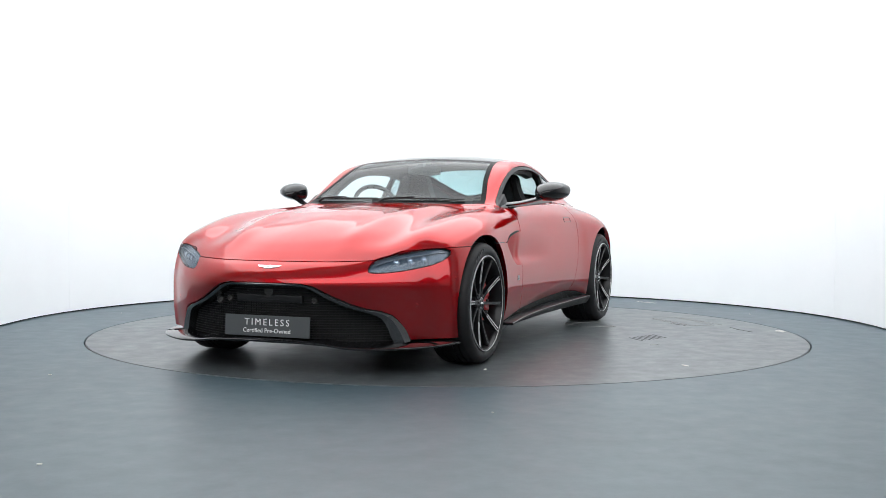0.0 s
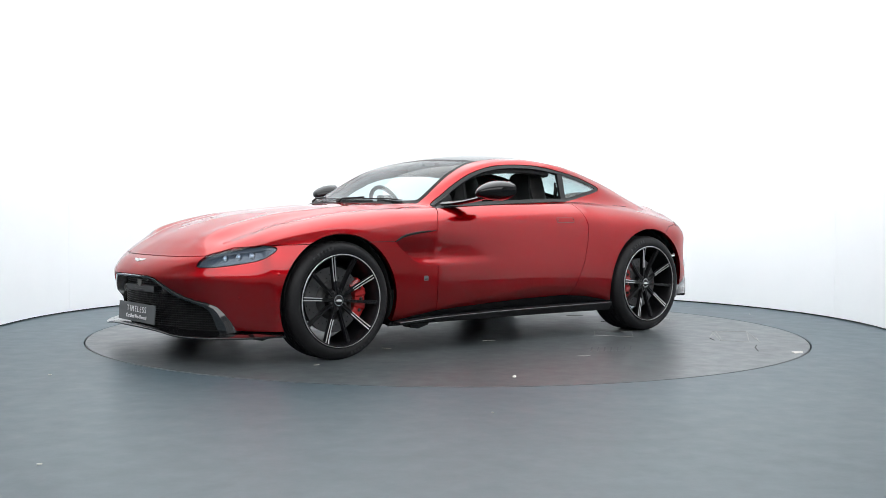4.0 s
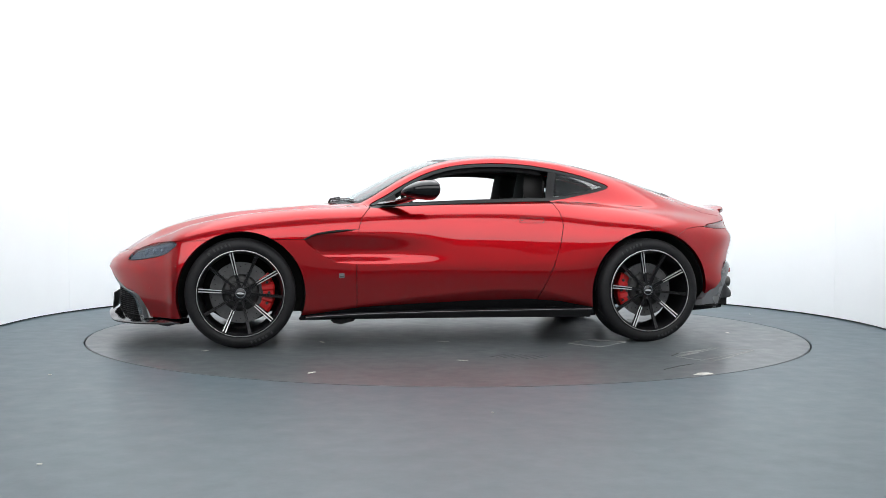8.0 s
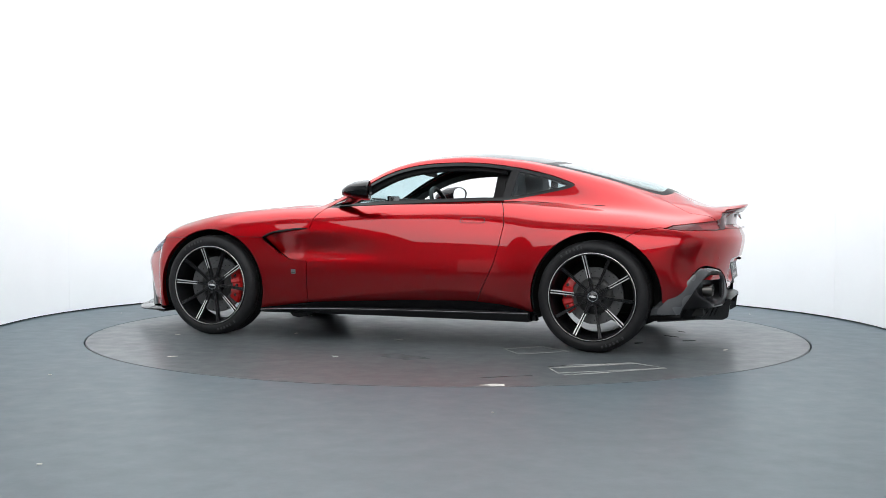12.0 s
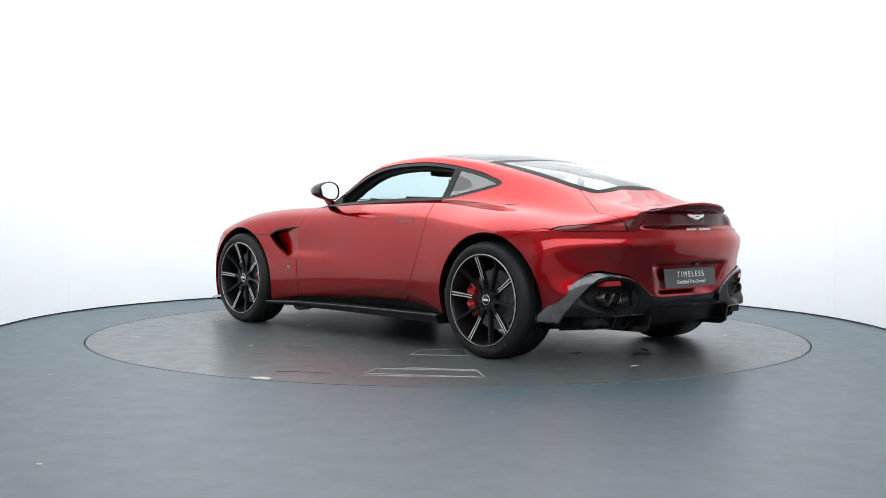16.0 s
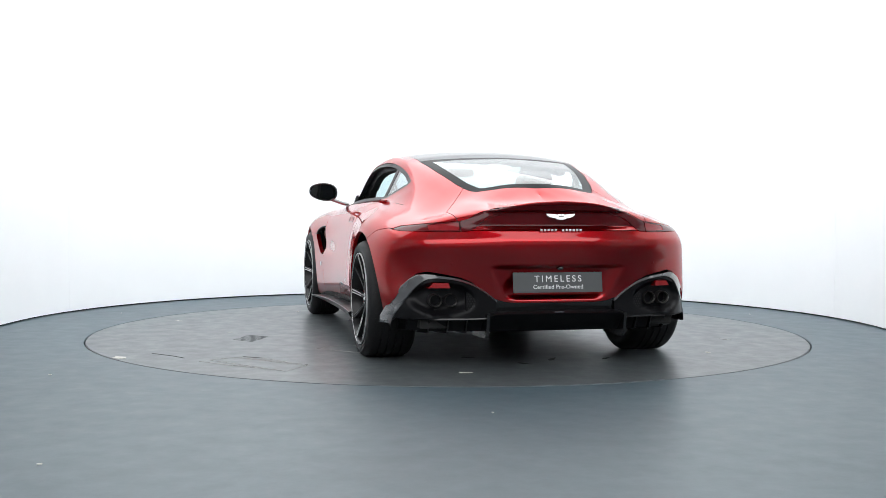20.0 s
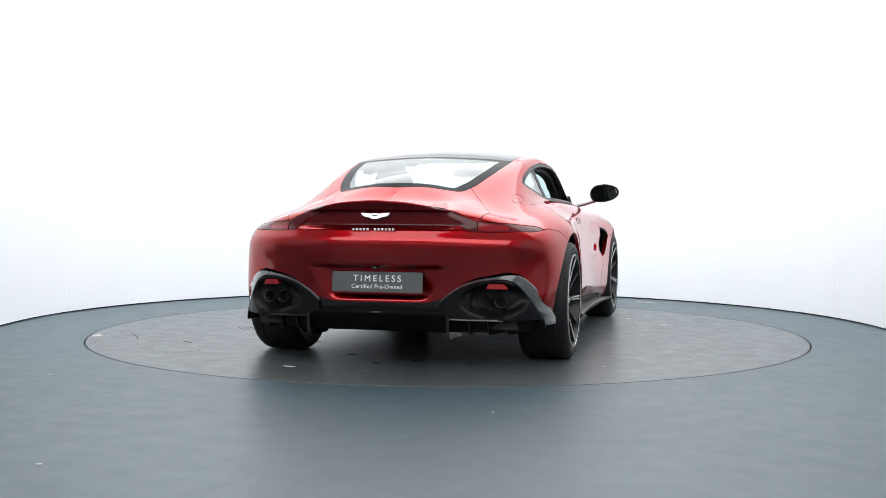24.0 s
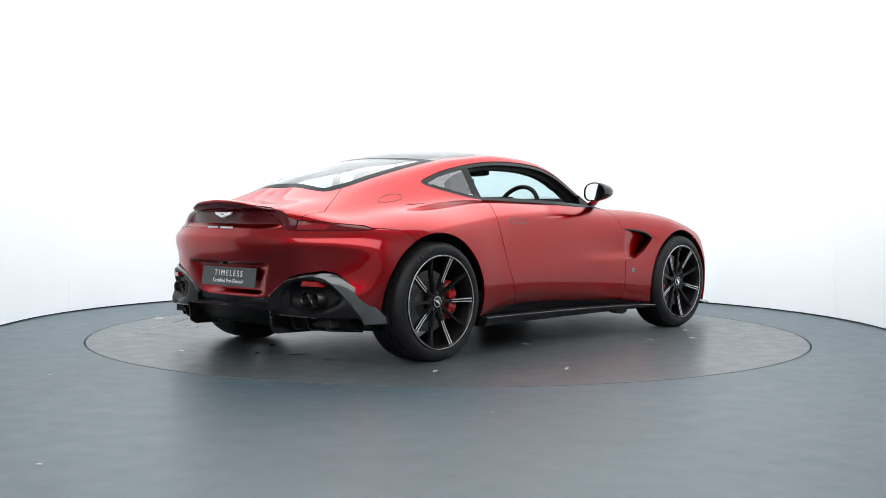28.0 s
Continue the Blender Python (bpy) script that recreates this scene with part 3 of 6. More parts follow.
def cut(sk, g):
    """Splits a skin along g = 0 into (inside: g < 0, outside)."""
    if len(sk.F) == 0:
        return sk, sk
    g = np.where(np.abs(g) < 1e-6, 1e-6, g)
    neg = g < 0
    cnt = neg[sk.F].sum(1)
    fin, fout = [sk.F[cnt == 3]], [sk.F[cnt == 0]]
    mid = sk.F[(cnt == 1) | (cnt == 2)]
    newv, newn, made = [], [], {}
    base = len(sk.V)

    def on_edge(i, j):
        k = (i, j) if i < j else (j, i)
        if k not in made:
            t = g[k[0]] / (g[k[0]] - g[k[1]])
            made[k] = base + len(newv)
            newv.append(sk.V[k[0]] * (1 - t) + sk.V[k[1]] * t)
            n = sk.N[k[0]] * (1 - t) + sk.N[k[1]] * t
            newn.append(n / max(np.linalg.norm(n), 1e-9))
        return made[k]

    a_in, a_out = [], []
    for tri in mid.tolist():
        s = [neg[i] for i in tri]
        lone = s.index(True) if sum(s) == 1 else s.index(False)
        p, q, r = tri[lone], tri[(lone + 1) % 3], tri[(lone + 2) % 3]
        u, w = on_edge(p, q), on_edge(p, r)
        one, two = (a_in, a_out) if sum(s) == 1 else (a_out, a_in)
        one.append((p, u, w))
        two.append((u, q, r))
        two.append((u, r, w))
    V = np.concatenate([sk.V, np.array(newv)]) if newv else sk.V
    N = np.concatenate([sk.N, np.array(newn)]) if newn else sk.N
    fin = np.concatenate(fin + ([np.array(a_in)] if a_in else [])).astype(int)
    fout = np.concatenate(fout + ([np.array(a_out)] if a_out else [])).astype(int)
    return compact(V, N, fin), compact(V, N, fout)


def sdf(P, poly):
    """Signed distance of 2D points to a closed outline, negative inside."""
    P, poly = np.asarray(P), np.asarray(poly)
    best = np.full(len(P), 1e9)
    inside = np.zeros(len(P), bool)
    for a, b in zip(poly, np.roll(poly, -1, 0)):
        e = b - a
        w = P - a
        t = np.clip((w @ e) / max(e @ e, 1e-12), 0, 1)
        best = np.minimum(best, ((w - t[:, None] * e) ** 2).sum(1))
        c = ((a[1] <= P[:, 1]) & (b[1] > P[:, 1])) | ((b[1] <= P[:, 1]) & (a[1] > P[:, 1]))
        if abs(e[1]) > 1e-12:
            inside ^= c & (P[:, 0] < a[0] + (P[:, 1] - a[1]) / e[1] * e[0])
    return np.where(inside, -1, 1) * np.sqrt(best)


def line_side(P, pts):
    """Height of 2D points over a line given as pairs in rising order of the first number."""
    pts = np.asarray(pts)
    return P[:, 1] - np.interp(P[:, 0], pts[:, 0], pts[:, 1])


def xz(sk):
    return sk.V[:, [0, 2]]


def yz(sk):
    return sk.V[:, [1, 2]]


def gap_cut(sk, g, half=0.0022):
    """Splits along g = 0 and leaves an open joint."""
    return cut(sk, g + half)[0], cut(sk, g - half)[1]


def part_skin(name, sk, mat, parent, label="", depth=0.014, mirror=0, sides=1):
    """Makes one mesh of a skin with its edges turned in. mirror: 0 as it is, 1 the other side, 2 both halves in one."""
    V, N, F = sk.V, sk.N, sk.F
    if len(F) == 0:
        return None
    e = np.concatenate([F[:, [0, 1]], F[:, [1, 2]], F[:, [2, 0]]])
    key = np.sort(e, 1)
    _, first, count = np.unique(key, axis=0, return_index=True, return_counts=True)
    rim = e[first[count == 1]]
    rim = rim[~((np.abs(V[rim[:, 0], 1]) < 1e-5) & (np.abs(V[rim[:, 1], 1]) < 1e-5))]
    n = len(V)
    a, b = rim[:, 0], rim[:, 1]
    d = V[b] - V[a]
    out = np.cross(d, N[a] + N[b])
    out /= np.maximum(np.linalg.norm(out, axis=1, keepdims=True), 1e-9)
    k = len(rim)
    rv = np.concatenate([V[a], V[b], V[b] - N[b] * depth, V[a] - N[a] * depth])
    rn = np.concatenate([out] * 4)
    i = np.arange(k)
    rf = np.concatenate([np.stack([n + i, n + 3 * k + i, n + 2 * k + i], 1), np.stack([n + i, n + 2 * k + i, n + k + i], 1)])
    V2, N2, F2 = np.concatenate([V, rv]), np.concatenate([N, rn]), np.concatenate([F, rf])
    if mirror:
        Vm, Nm, Fm = V2 * [1, -1, 1], N2 * [1, -1, 1], F2[:, ::-1]
        if mirror == 1:
            V2, N2, F2 = Vm, Nm, Fm
        else:
            F2 = np.concatenate([F2, Fm + len(V2)])
            V2, N2 = np.concatenate([V2, Vm]), np.concatenate([N2, Nm])
    me = bpy.data.meshes.new(name)
    me.vertices.add(len(V2))
    me.vertices.foreach_set("co", V2.astype(np.float32).ravel())
    me.loops.add(3 * len(F2))
    me.loops.foreach_set("vertex_index", F2.astype(np.int32).ravel())
    me.polygons.add(len(F2))
    me.polygons.foreach_set("loop_start", np.arange(0, 3 * len(F2), 3, dtype=np.int32))
    me.update(calc_edges=True)
    me.polygons.foreach_set("use_smooth", [True] * len(F2))
    me.normals_split_custom_set_from_vertices(N2.tolist())
    me.materials.append(mat)
    ob = new(name, me)
    ob.parent = parent
    if label:
        tagged(ob, label)
    return ob


def both(name, sk, mat, parent, label="", depth=0.014):
    return part_skin(name, sk, mat, parent, label, depth), part_skin(name, sk, mat, parent, label, depth, 1)


ARCH_F = (1.348, 0.338, 0.404)
ARCH_R = (-1.366, 0.342, 0.410)
DLO = [(0.520, 0.897), (0.38, 0.990), (0.26, 1.062), (0.13, 1.126), (-0.01, 1.170), (-0.16, 1.194), (-0.35, 1.203), (-0.54, 1.198), (-0.73, 1.175), (-0.92, 1.138),
       (-1.06, 1.098), (-1.165, 1.043), (-0.93, 0.985), (-0.73, 0.950), (-0.54, 0.946), (-0.16, 0.932), (0.22, 0.914)]
HL_A, HL_E = (2.065, 0.53), (-0.6595, 0.7517)
HEADLIGHT = [(0.000, 0.560), (0.022, 0.594), (0.075, 0.624), (0.184, 0.648), (0.311, 0.668), (0.407, 0.675), (0.470, 0.660), (0.440, 0.623), (0.359, 0.588), (0.216, 0.562), (0.091, 0.548), (0.016, 0.548)]
MOUTH_EDGE = [(0.0, 0.495), (0.12, 0.495), (0.22, 0.493), (0.285, 0.480), (0.335, 0.453), (0.390, 0.423), (0.462, 0.388), (0.538, 0.361), (0.597, 0.349), (0.648, 0.325), (0.678, 0.285), (0.702, 0.238), (0.720, 0.180)]
MOUTH = [(-a, b) for a, b in MOUTH_EDGE[:0:-1]] + MOUTH_EDGE + [(0.735, 0.10), (-0.735, 0.10)]
TAIL_TRIM = [(0.0, 0.372), (0.25, 0.374), (0.30, 0.380), (0.354, 0.398), (0.416, 0.437), (0.485, 0.490), (0.55, 0.516), (0.644, 0.534), (0.71, 0.545), (0.765, 0.532), (0.81, 0.490), (0.86, 0.410), (0.93, 0.280), (1.10, 0.272),
             (1.10, 0.05), (0.0, 0.05), (-1.10, 0.05)]
VENT = [(0.955, 0.687), (0.875, 0.727), (0.764, 0.746), (0.600, 0.757), (0.596, 0.531), (0.745, 0.541), (0.838, 0.588), (0.925, 0.655)]


def head_field(sk, poly):
    a = (sk.V[:, 0] - HL_A[0]) * HL_E[0] + (sk.V[:, 1] - HL_A[1]) * HL_E[1]
    return np.maximum(sdf(np.stack([a, sk.V[:, 2]], 1), poly), np.maximum(1.6 - sk.V[:, 0], 0.3 - sk.V[:, 1]))


def shrink(poly, d):
    """Moves a closed outline in by d."""
    P = np.asarray(poly, float)
    T = np.roll(P, -1, 0) - np.roll(P, 1, 0)
    T /= np.maximum(np.linalg.norm(T, axis=1, keepdims=True), 1e-9)
    Nn = np.stack([-T[:, 1], T[:, 0]], 1)
    area = 0.5 * np.sum(P[:, 0] * np.roll(P[:, 1], -1) - np.roll(P[:, 0], -1) * P[:, 1])
    return P + Nn * d * (1 if area > 0 else -1)


def renormal(V, F):
    fn = np.cross(V[F[:, 1]] - V[F[:, 0]], V[F[:, 2]] - V[F[:, 0]])
    N = np.zeros_like(V)
    for k in range(3):
        np.add.at(N, F[:, k], fn)
    return N / np.maximum(np.linalg.norm(N, axis=1, keepdims=True), 1e-12)


def build_body(car):
    global SNAP_GRID
    G = body_grid()
    sk = skin_of(G)
    SNAP_GRID = (sk.V, sk.N)
    # wheel arches
    for cx, cz, r in (ARCH_F, ARCH_R):
        g = np.hypot(sk.V[:, 0] - cx, sk.V[:, 2] - cz) - r
        g = np.maximum(g, 0.55 - sk.V[:, 1])
        sk = cut(sk, g)[1]
    shell = sk
    # side window opening with its black frame
    dlo = crom(DLO, 6, True)
    g = lambda s, p: np.maximum(sdf(xz(s), p), 0.45 - s.V[:, 1])
    frame_in, sk = gap_cut(sk, g(sk, dlo), 0.0012)
    inner = shrink(dlo, 0.022)
    hole, frame_s = cut(frame_in, g(frame_in, inner))
    frame_s = Skin(frame_s.V - frame_s.N * 0.004, frame_s.N, frame_s.F)
    shell = cut(shell, g(shell, inner))[1]
    both("window_frame", frame_s, SATIN_BLACK, car, "satin black window surround", 0.02)
    # quarter pane behind the pillar
    split = line_side(hole.V[:, [2, 0]], [(0.90, -0.70), (1.20, -0.765)])
    pillar = np.abs(split + 0.012) - 0.028
    post, rest = cut(hole, pillar)
    both("window_post", Skin(post.V - post.N * 0.006, post.N, post.F), SATIN_BLACK, car, "black window post", 0.02)
    quarter = cut(rest, line_side(rest.V[:, [2, 0]], [(0.90, -0.71), (1.20, -0.775)]))[0]
    both("quarter_window", Skin(quarter.V - quarter.N * 0.008, quarter.N, quarter.F), QUARTER_GLASS, car, "tinted fixed rear side window", 0.004)
    # windscreen, roof panel, rear window
    yy = lambda s: np.abs(s.V[:, 1])
    edge = lambda s: yy(s) - np.interp(s.V[:, 0], [-1.8, -1.68, -1.55, -1.3, -0.97, -0.5, -0.05, 0.10, 0.30, 0.48, 0.60], [0.30, 0.38, 0.425, 0.475, 0.512, 0.512, 0.515, 0.535, 0.572, 0.625, 0.655])
    base = lambda s: s.V[:, 0] - (0.745 - 0.40 * yy(s) ** 2)
    rear_x = lambda s: -1.755 + 1.2 * np.clip(yy(s) - 0.24, 0, 1) ** 1.6 - s.V[:, 0]
    glass = lambda s: np.maximum(np.maximum(np.maximum(edge(s), base(s)), rear_x(s)), 0.86 - s.V[:, 2])
    upper, sk = gap_cut(sk, glass(sk), 0.0015)
    shell = cut(shell, glass(shell) + 0.03)[1]
    front_top = lambda s: -(s.V[:, 0] - (-0.035 - 0.06 * yy(s) ** 2))
    rear_top = lambda s: s.V[:, 0] - (-0.985 + 0.16 * yy(s) ** 2)
    screen, up2 = gap_cut(upper, front_top(upper), 0.002)
    rear, roof = gap_cut(up2, rear_top(up2), 0.002)
    part_skin("roof_panel", roof, ROOF_BLACK, car, "gloss black roof panel", 0.02, 2)
    clear = lambda s: np.maximum(np.maximum(edge(s) + 0.032, base(s) + 0.05), front_top(s) + 0.055)
    pane, border = cut(screen, clear(screen))
    ws_ob = part_skin("windscreen", pane, SCREEN_GLASS, car, "clear curved windscreen", 0.004, 2)
    part_skin("windscreen_border", border, FRIT, car, "black windscreen border", 0.006, 2)
    clear_r = lambda s: np.maximum(np.maximum(edge(s) + 0.060, rear_x(s) + 0.050), rear_top(s) + 0.06)
    pane, border = cut(rear, clear_r(rear))
    part_skin("rear_window", pane, REAR_GLASS, car, "sloping tinted rear window", 0.004, 2)
    part_skin("rear_window_border", border, FRIT, car, "black rear window border", 0.006, 2)
    # mouth of the front bumper
    gm = lambda s, p: np.maximum(sdf(yz(s), p), 1.75 - s.V[:, 0])
    mouth = MOUTH
    sk = cut(sk, gm(sk, mouth))[1]
    shell = cut(shell, gm(shell, mouth) - 0.01)[1]
    # black trim of the rear bumper
    gt = lambda s: np.maximum(sdf(yz(s), np.array(TAIL_TRIM)), s.V[:, 0] + 1.72)
    trim, sk = gap_cut(sk, gt(sk), 0.001)
    pods = [(0.36, 0.0), (0.36, 0.56), (1.1, 0.56), (1.1, 0.0)]
    gp = lambda s: np.maximum(np.maximum(sdf(yz(s), pods), sdf(yz(s), np.array(TAIL_TRIM))), s.V[:, 0] + 1.72)
    trim2 = cut(trim, gp(trim))[1]
    shell = cut(shell, gp(shell))[1]
    low = lambda s: np.maximum(sdf(yz(s), [(-0.9, 0.30), (0.40, 0.30), (0.40, 0.325), (0.765, 0.325), (0.80, 0.29), (0.80, 0.0), (-0.9, 0.0)]), s.V[:, 0] + 1.72)
    trim2 = cut(trim2, low(trim2))[1]
    shell = cut(shell, low(shell))[1]
    part_skin("rear_bumper_trim", trim2, GLOSS_BLACK, car, "gloss black rear bumper surround", 0.03, 2)
    # headlights
    hl = crom(HEADLIGHT, 5, True)
    lamp, sk = gap_cut(sk, head_field(sk, hl), 0.0018)
    shell = cut(shell, head_field(shell, hl) + 0.004)[1]
    # tail lights and light blade
    tl = [(0.545, 0.765), (0.62, 0.763), (0.83, 0.765), (0.868, 0.774), (0.82, 0.793), (0.70, 0.808), (0.545, 0.822)]
    gl = lambda s: np.maximum(sdf(yz(s), tl), s.V[:, 0] + 1.70)
    tail_lamp, sk = gap_cut(sk, gl(sk), 0.0018)
    blade = [(0.0, 0.886), (0.30, 0.872), (0.40, 0.842), (0.47, 0.785), (0.495, 0.768), (0.542, 0.765), (0.542, 0.822), (0.50, 0.836), (0.44, 0.868), (0.36, 0.892), (0.28, 0.904), (0.0, 0.914),
             (-0.28, 0.904), (-0.30, 0.872)]
    gb = lambda s: np.maximum(sdf(yz(s), blade), s.V[:, 0] + 1.95)
    strip, sk = gap_cut(sk, gb(sk), 0.0012)
    element, outer = cut(tail_lamp, np.maximum(tail_lamp.V[:, 1] - 0.70, sdf(yz(tail_lamp), [(0.55, 0.772), (0.72, 0.772), (0.70, 0.800), (0.55, 0.815)])))
    for k, o in enumerate(both("tail_light", outer, LENS_RED, car, "slim dark red tail light lens", 0.02)):
        part_skin("light_element", Skin(element.V - element.N * 0.002, element.N, element.F), LENS_ELEMENT, o, "brighter red light element", 0.01, k)
    part_skin("light_blade", strip, LENS_SMOKE, car, "smoked red light blade across the tail", 0.02, 2)
    tailpanel = [(-0.5, 0.797), (0.455, 0.797), (0.39, 0.842), (0.29, 0.870), (0.0, 0.884), (-0.29, 0.870)]
    gpn = lambda s: np.maximum(sdf(yz(s), tailpanel), s.V[:, 0] + 1.95)
    panel, sk = gap_cut(sk, gpn(sk), 0.0012)
    part_skin("boot_panel", panel, LENS_SMOKE, car, "dark glossy panel under the tail blade", 0.02, 2)
    # black sill
    sill_line = [(-1.1, 0.225), (-0.95, 0.240), (-0.75, 0.278), (-0.53, 0.294), (-0.16, 0.286), (0.21, 0.270), (0.58, 0.252), (0.94, 0.205), (1.1, 0.19)]
    gs = lambda s: np.maximum(line_side(xz(s), sill_line), np.maximum(np.abs(s.V[:, 0] + 0.0) - 1.1, 0.5 - s.V[:, 1]))
    sill, sk = gap_cut(sk, gs(sk), 0.001)
    both("sill", sill, SKIRT_BLACK, car, "black painted sill", 0.02)
    # scoop behind the front wheel
    gv = lambda s: np.maximum(sdf(xz(s), VENT_D), 0.6 - s.V[:, 1])
    VENT_D = np.array(VENT)
    scoop, sk = cut(sk, gv(sk))
    shell = cut(shell, gv(shell))[1]
    fx = sstep(0.60, 0.93, scoop.V[:, 0])
    pushed = scoop.V.copy()
    zz = scoop.V[:, 2]
    pushed[:, 1] -= 0.022 * sstep(0.63, 0.68, scoop.V[:, 0]) * hollow(zz) + 0.05 * fx
    both("vent_scoop", Skin(pushed, renormal(pushed, scoop.F), scoop.F), RED, car, "hollow red side vent", 0.002)
    # door
    door = [(0.513, 0.905), (0.579, 0.831), (0.602, 0.757), (0.612, 0.628), (0.617, 0.479), (0.612, 0.20), (-0.52, 0.20), (-0.592, 0.299), (-0.646, 0.41), (-0.699, 0.522), (-0.744, 0.671),
            (-0.765, 0.782), (-0.752, 0.875), (-0.715, 0.948), (-0.60, 1.0), (0.4, 1.0)]
    gd = lambda s: np.maximum(sdf(xz(s), door), np.maximum(0.55 - s.V[:, 1], line_side(xz(s), [(-0.75, 0.951), (-0.54, 0.948), (-0.16, 0.934), (0.22, 0.916), (0.52, 0.899), (0.6, 0.895)])))
    door_s, sk = gap_cut(sk, gd(sk), 0.0022)
    doors = both("door", door_s, RED, car, "red metallic door")
    # clamshell bonnet: everything above the side joint and ahead of screen and door
    join = [(0.55, 0.775), (0.60, 0.757), (0.95, 0.689), (1.10, 0.690), (1.60, 0.681), (1.745, 0.678), (1.90, 0.660), (2.02, 0.612), (2.10, 0.604), (2.3, 0.600)]
    rear_edge = lambda s: np.interp(yy(s), [0.0, 0.40, 0.60, 0.665, 0.70, 0.76, 0.9], [0.775, 0.715, 0.640, 0.575, 0.545, 0.530, 0.50]) - s.V[:, 0]
    gh = lambda s: np.maximum(-line_side(xz(s), join), rear_edge(s))
    hood, sk = gap_cut(sk, gh(sk), 0.0020)
    part_skin("bonnet", hood, RED, car, "red metallic clamshell bonnet", 0.014, 2)
    # front bumper ahead of the arch
    fb, sk = cut(sk, 1.35 - sk.V[:, 0])
    part_skin("front_bumper", fb, RED, car, "red metallic front bumper", 0.03, 2)
    # lower wing between arch and door
    wing, sk = cut(sk, np.maximum(np.maximum(0.58 - sk.V[:, 0], sk.V[:, 2] - 0.77), 0.5 - sk.V[:, 1]))
    both("front_wing", wing, RED, car, "red metallic front wing", 0.03)
    # rear bumper under the joint that runs from the arch to the lamps
    rj = [(-2.4, 0.775), (-1.86, 0.770), (-1.75, 0.780), (-1.64, 0.766), (-1.567, 0.728), (-1.5, 0.66)]
    grb = lambda s: np.maximum(line_side(xz(s), rj), s.V[:, 0] + 1.366)
    rb, sk = gap_cut(sk, grb(sk), 0.0018)
    part_skin("rear_bumper", rb, RED, car, "red metallic rear bumper", 0.03, 2)
    # boot lid round the rear window
    lid_edge = lambda s: yy(s) - np.interp(s.V[:, 0], [-2.3, -2.12, -2.0, -1.9, -1.78, -1.62], [0.545, 0.545, 0.565, 0.575, 0.50, 0.405])
    gl2 = lambda s: np.maximum(lid_edge(s), s.V[:, 0] + 1.60)
    lid, sk = gap_cut(sk, gl2(sk), 0.0018)
    part_skin("boot_lid", lid, RED, car, "red metallic boot lid with upturned tail", 0.014, 2)
    both("rear_quarter", sk, RED, car, "red metallic rear quarter and roof rail", 0.02)
    for s in (1, -1):
        bm = bmesh.new()
        pts = []
        for t in np.linspace(0, 1, 14):
            q = snap((-0.765 - 0.62 * t, 0.72, 0.945 - 0.030 * t), True)
            pts.append((q[0][0], s * (q[0][1] + 0.0002), q[0][2]))
        tube(bm, pts, 0.0016, 5)
        part("quarter_joint", bm, SEAL, car, "thin joint along the rear shoulder")
    # tapered black strip under the upper edge of each side vent
    for s in (1, -1):
        bm = bmesh.new()
        pts = []
        for x, z in crom([(0.950, 0.690), (0.880, 0.722), (0.764, 0.741), (0.680, 0.749), (0.606, 0.753)], 4):
            pts.append((x, s * (snap((x, 0.93, z), True)[0][1] - 0.004), z))
        tube(bm, pts, [0.003 + 0.0055 * math.sin(math.pi * min(1.0, 0.15 + 0.8 * k / (len(pts) - 1))) for k in range(len(pts))], 6)
        smooth(part("vent_strip", bm, DARK, car, "black strip along the top of the side vent"), 60)
    # dark inner shell behind the joints
    inn = Skin(shell.V - shell.N * 0.016, shell.N, shell.F)
    part_skin("inner_shell", inn, TRIM_DARK, car, "dark inner body shell", 0.001, 2)
    return lamp, doors, ws_ob


# ---------------------------------------------------------------- wheels and brakes
def empty_part(name, parent, m, label=""):
    e = new(name)
    e.parent = parent
    e.matrix_basis = m
    if label:
        tagged(e, label)
    return e


def tyre_profile(w):
    """Radius and offset, from the outer bead over the tread to the inner bead, with four grooves."""
    out = [(0.268, -0.020), (0.276, -0.010), (0.290, -0.003), (0.304, 0.0), (0.318, -0.003), (0.330, -0.010), (0.339, -0.020), (0.3455, -0.032)]
    tread = []
    for k in range(5):
        a = -0.040 - (w - 0.080) * k / 5
        b = -0.040 - (w - 0.080) * (k + 1) / 5
        crown = 0.3485 + 0.0012 * (1 - abs(k - 2) / 2)
        tread += [(crown, a - 0.004), (crown, b + 0.004)]
        if k < 4:
            tread += [(crown - 0.006, b + 0.003), (crown - 0.006, b - 0.003)]
    back = [(r, -w - o) for r, o in out[::-1]]
    return out + tread + back


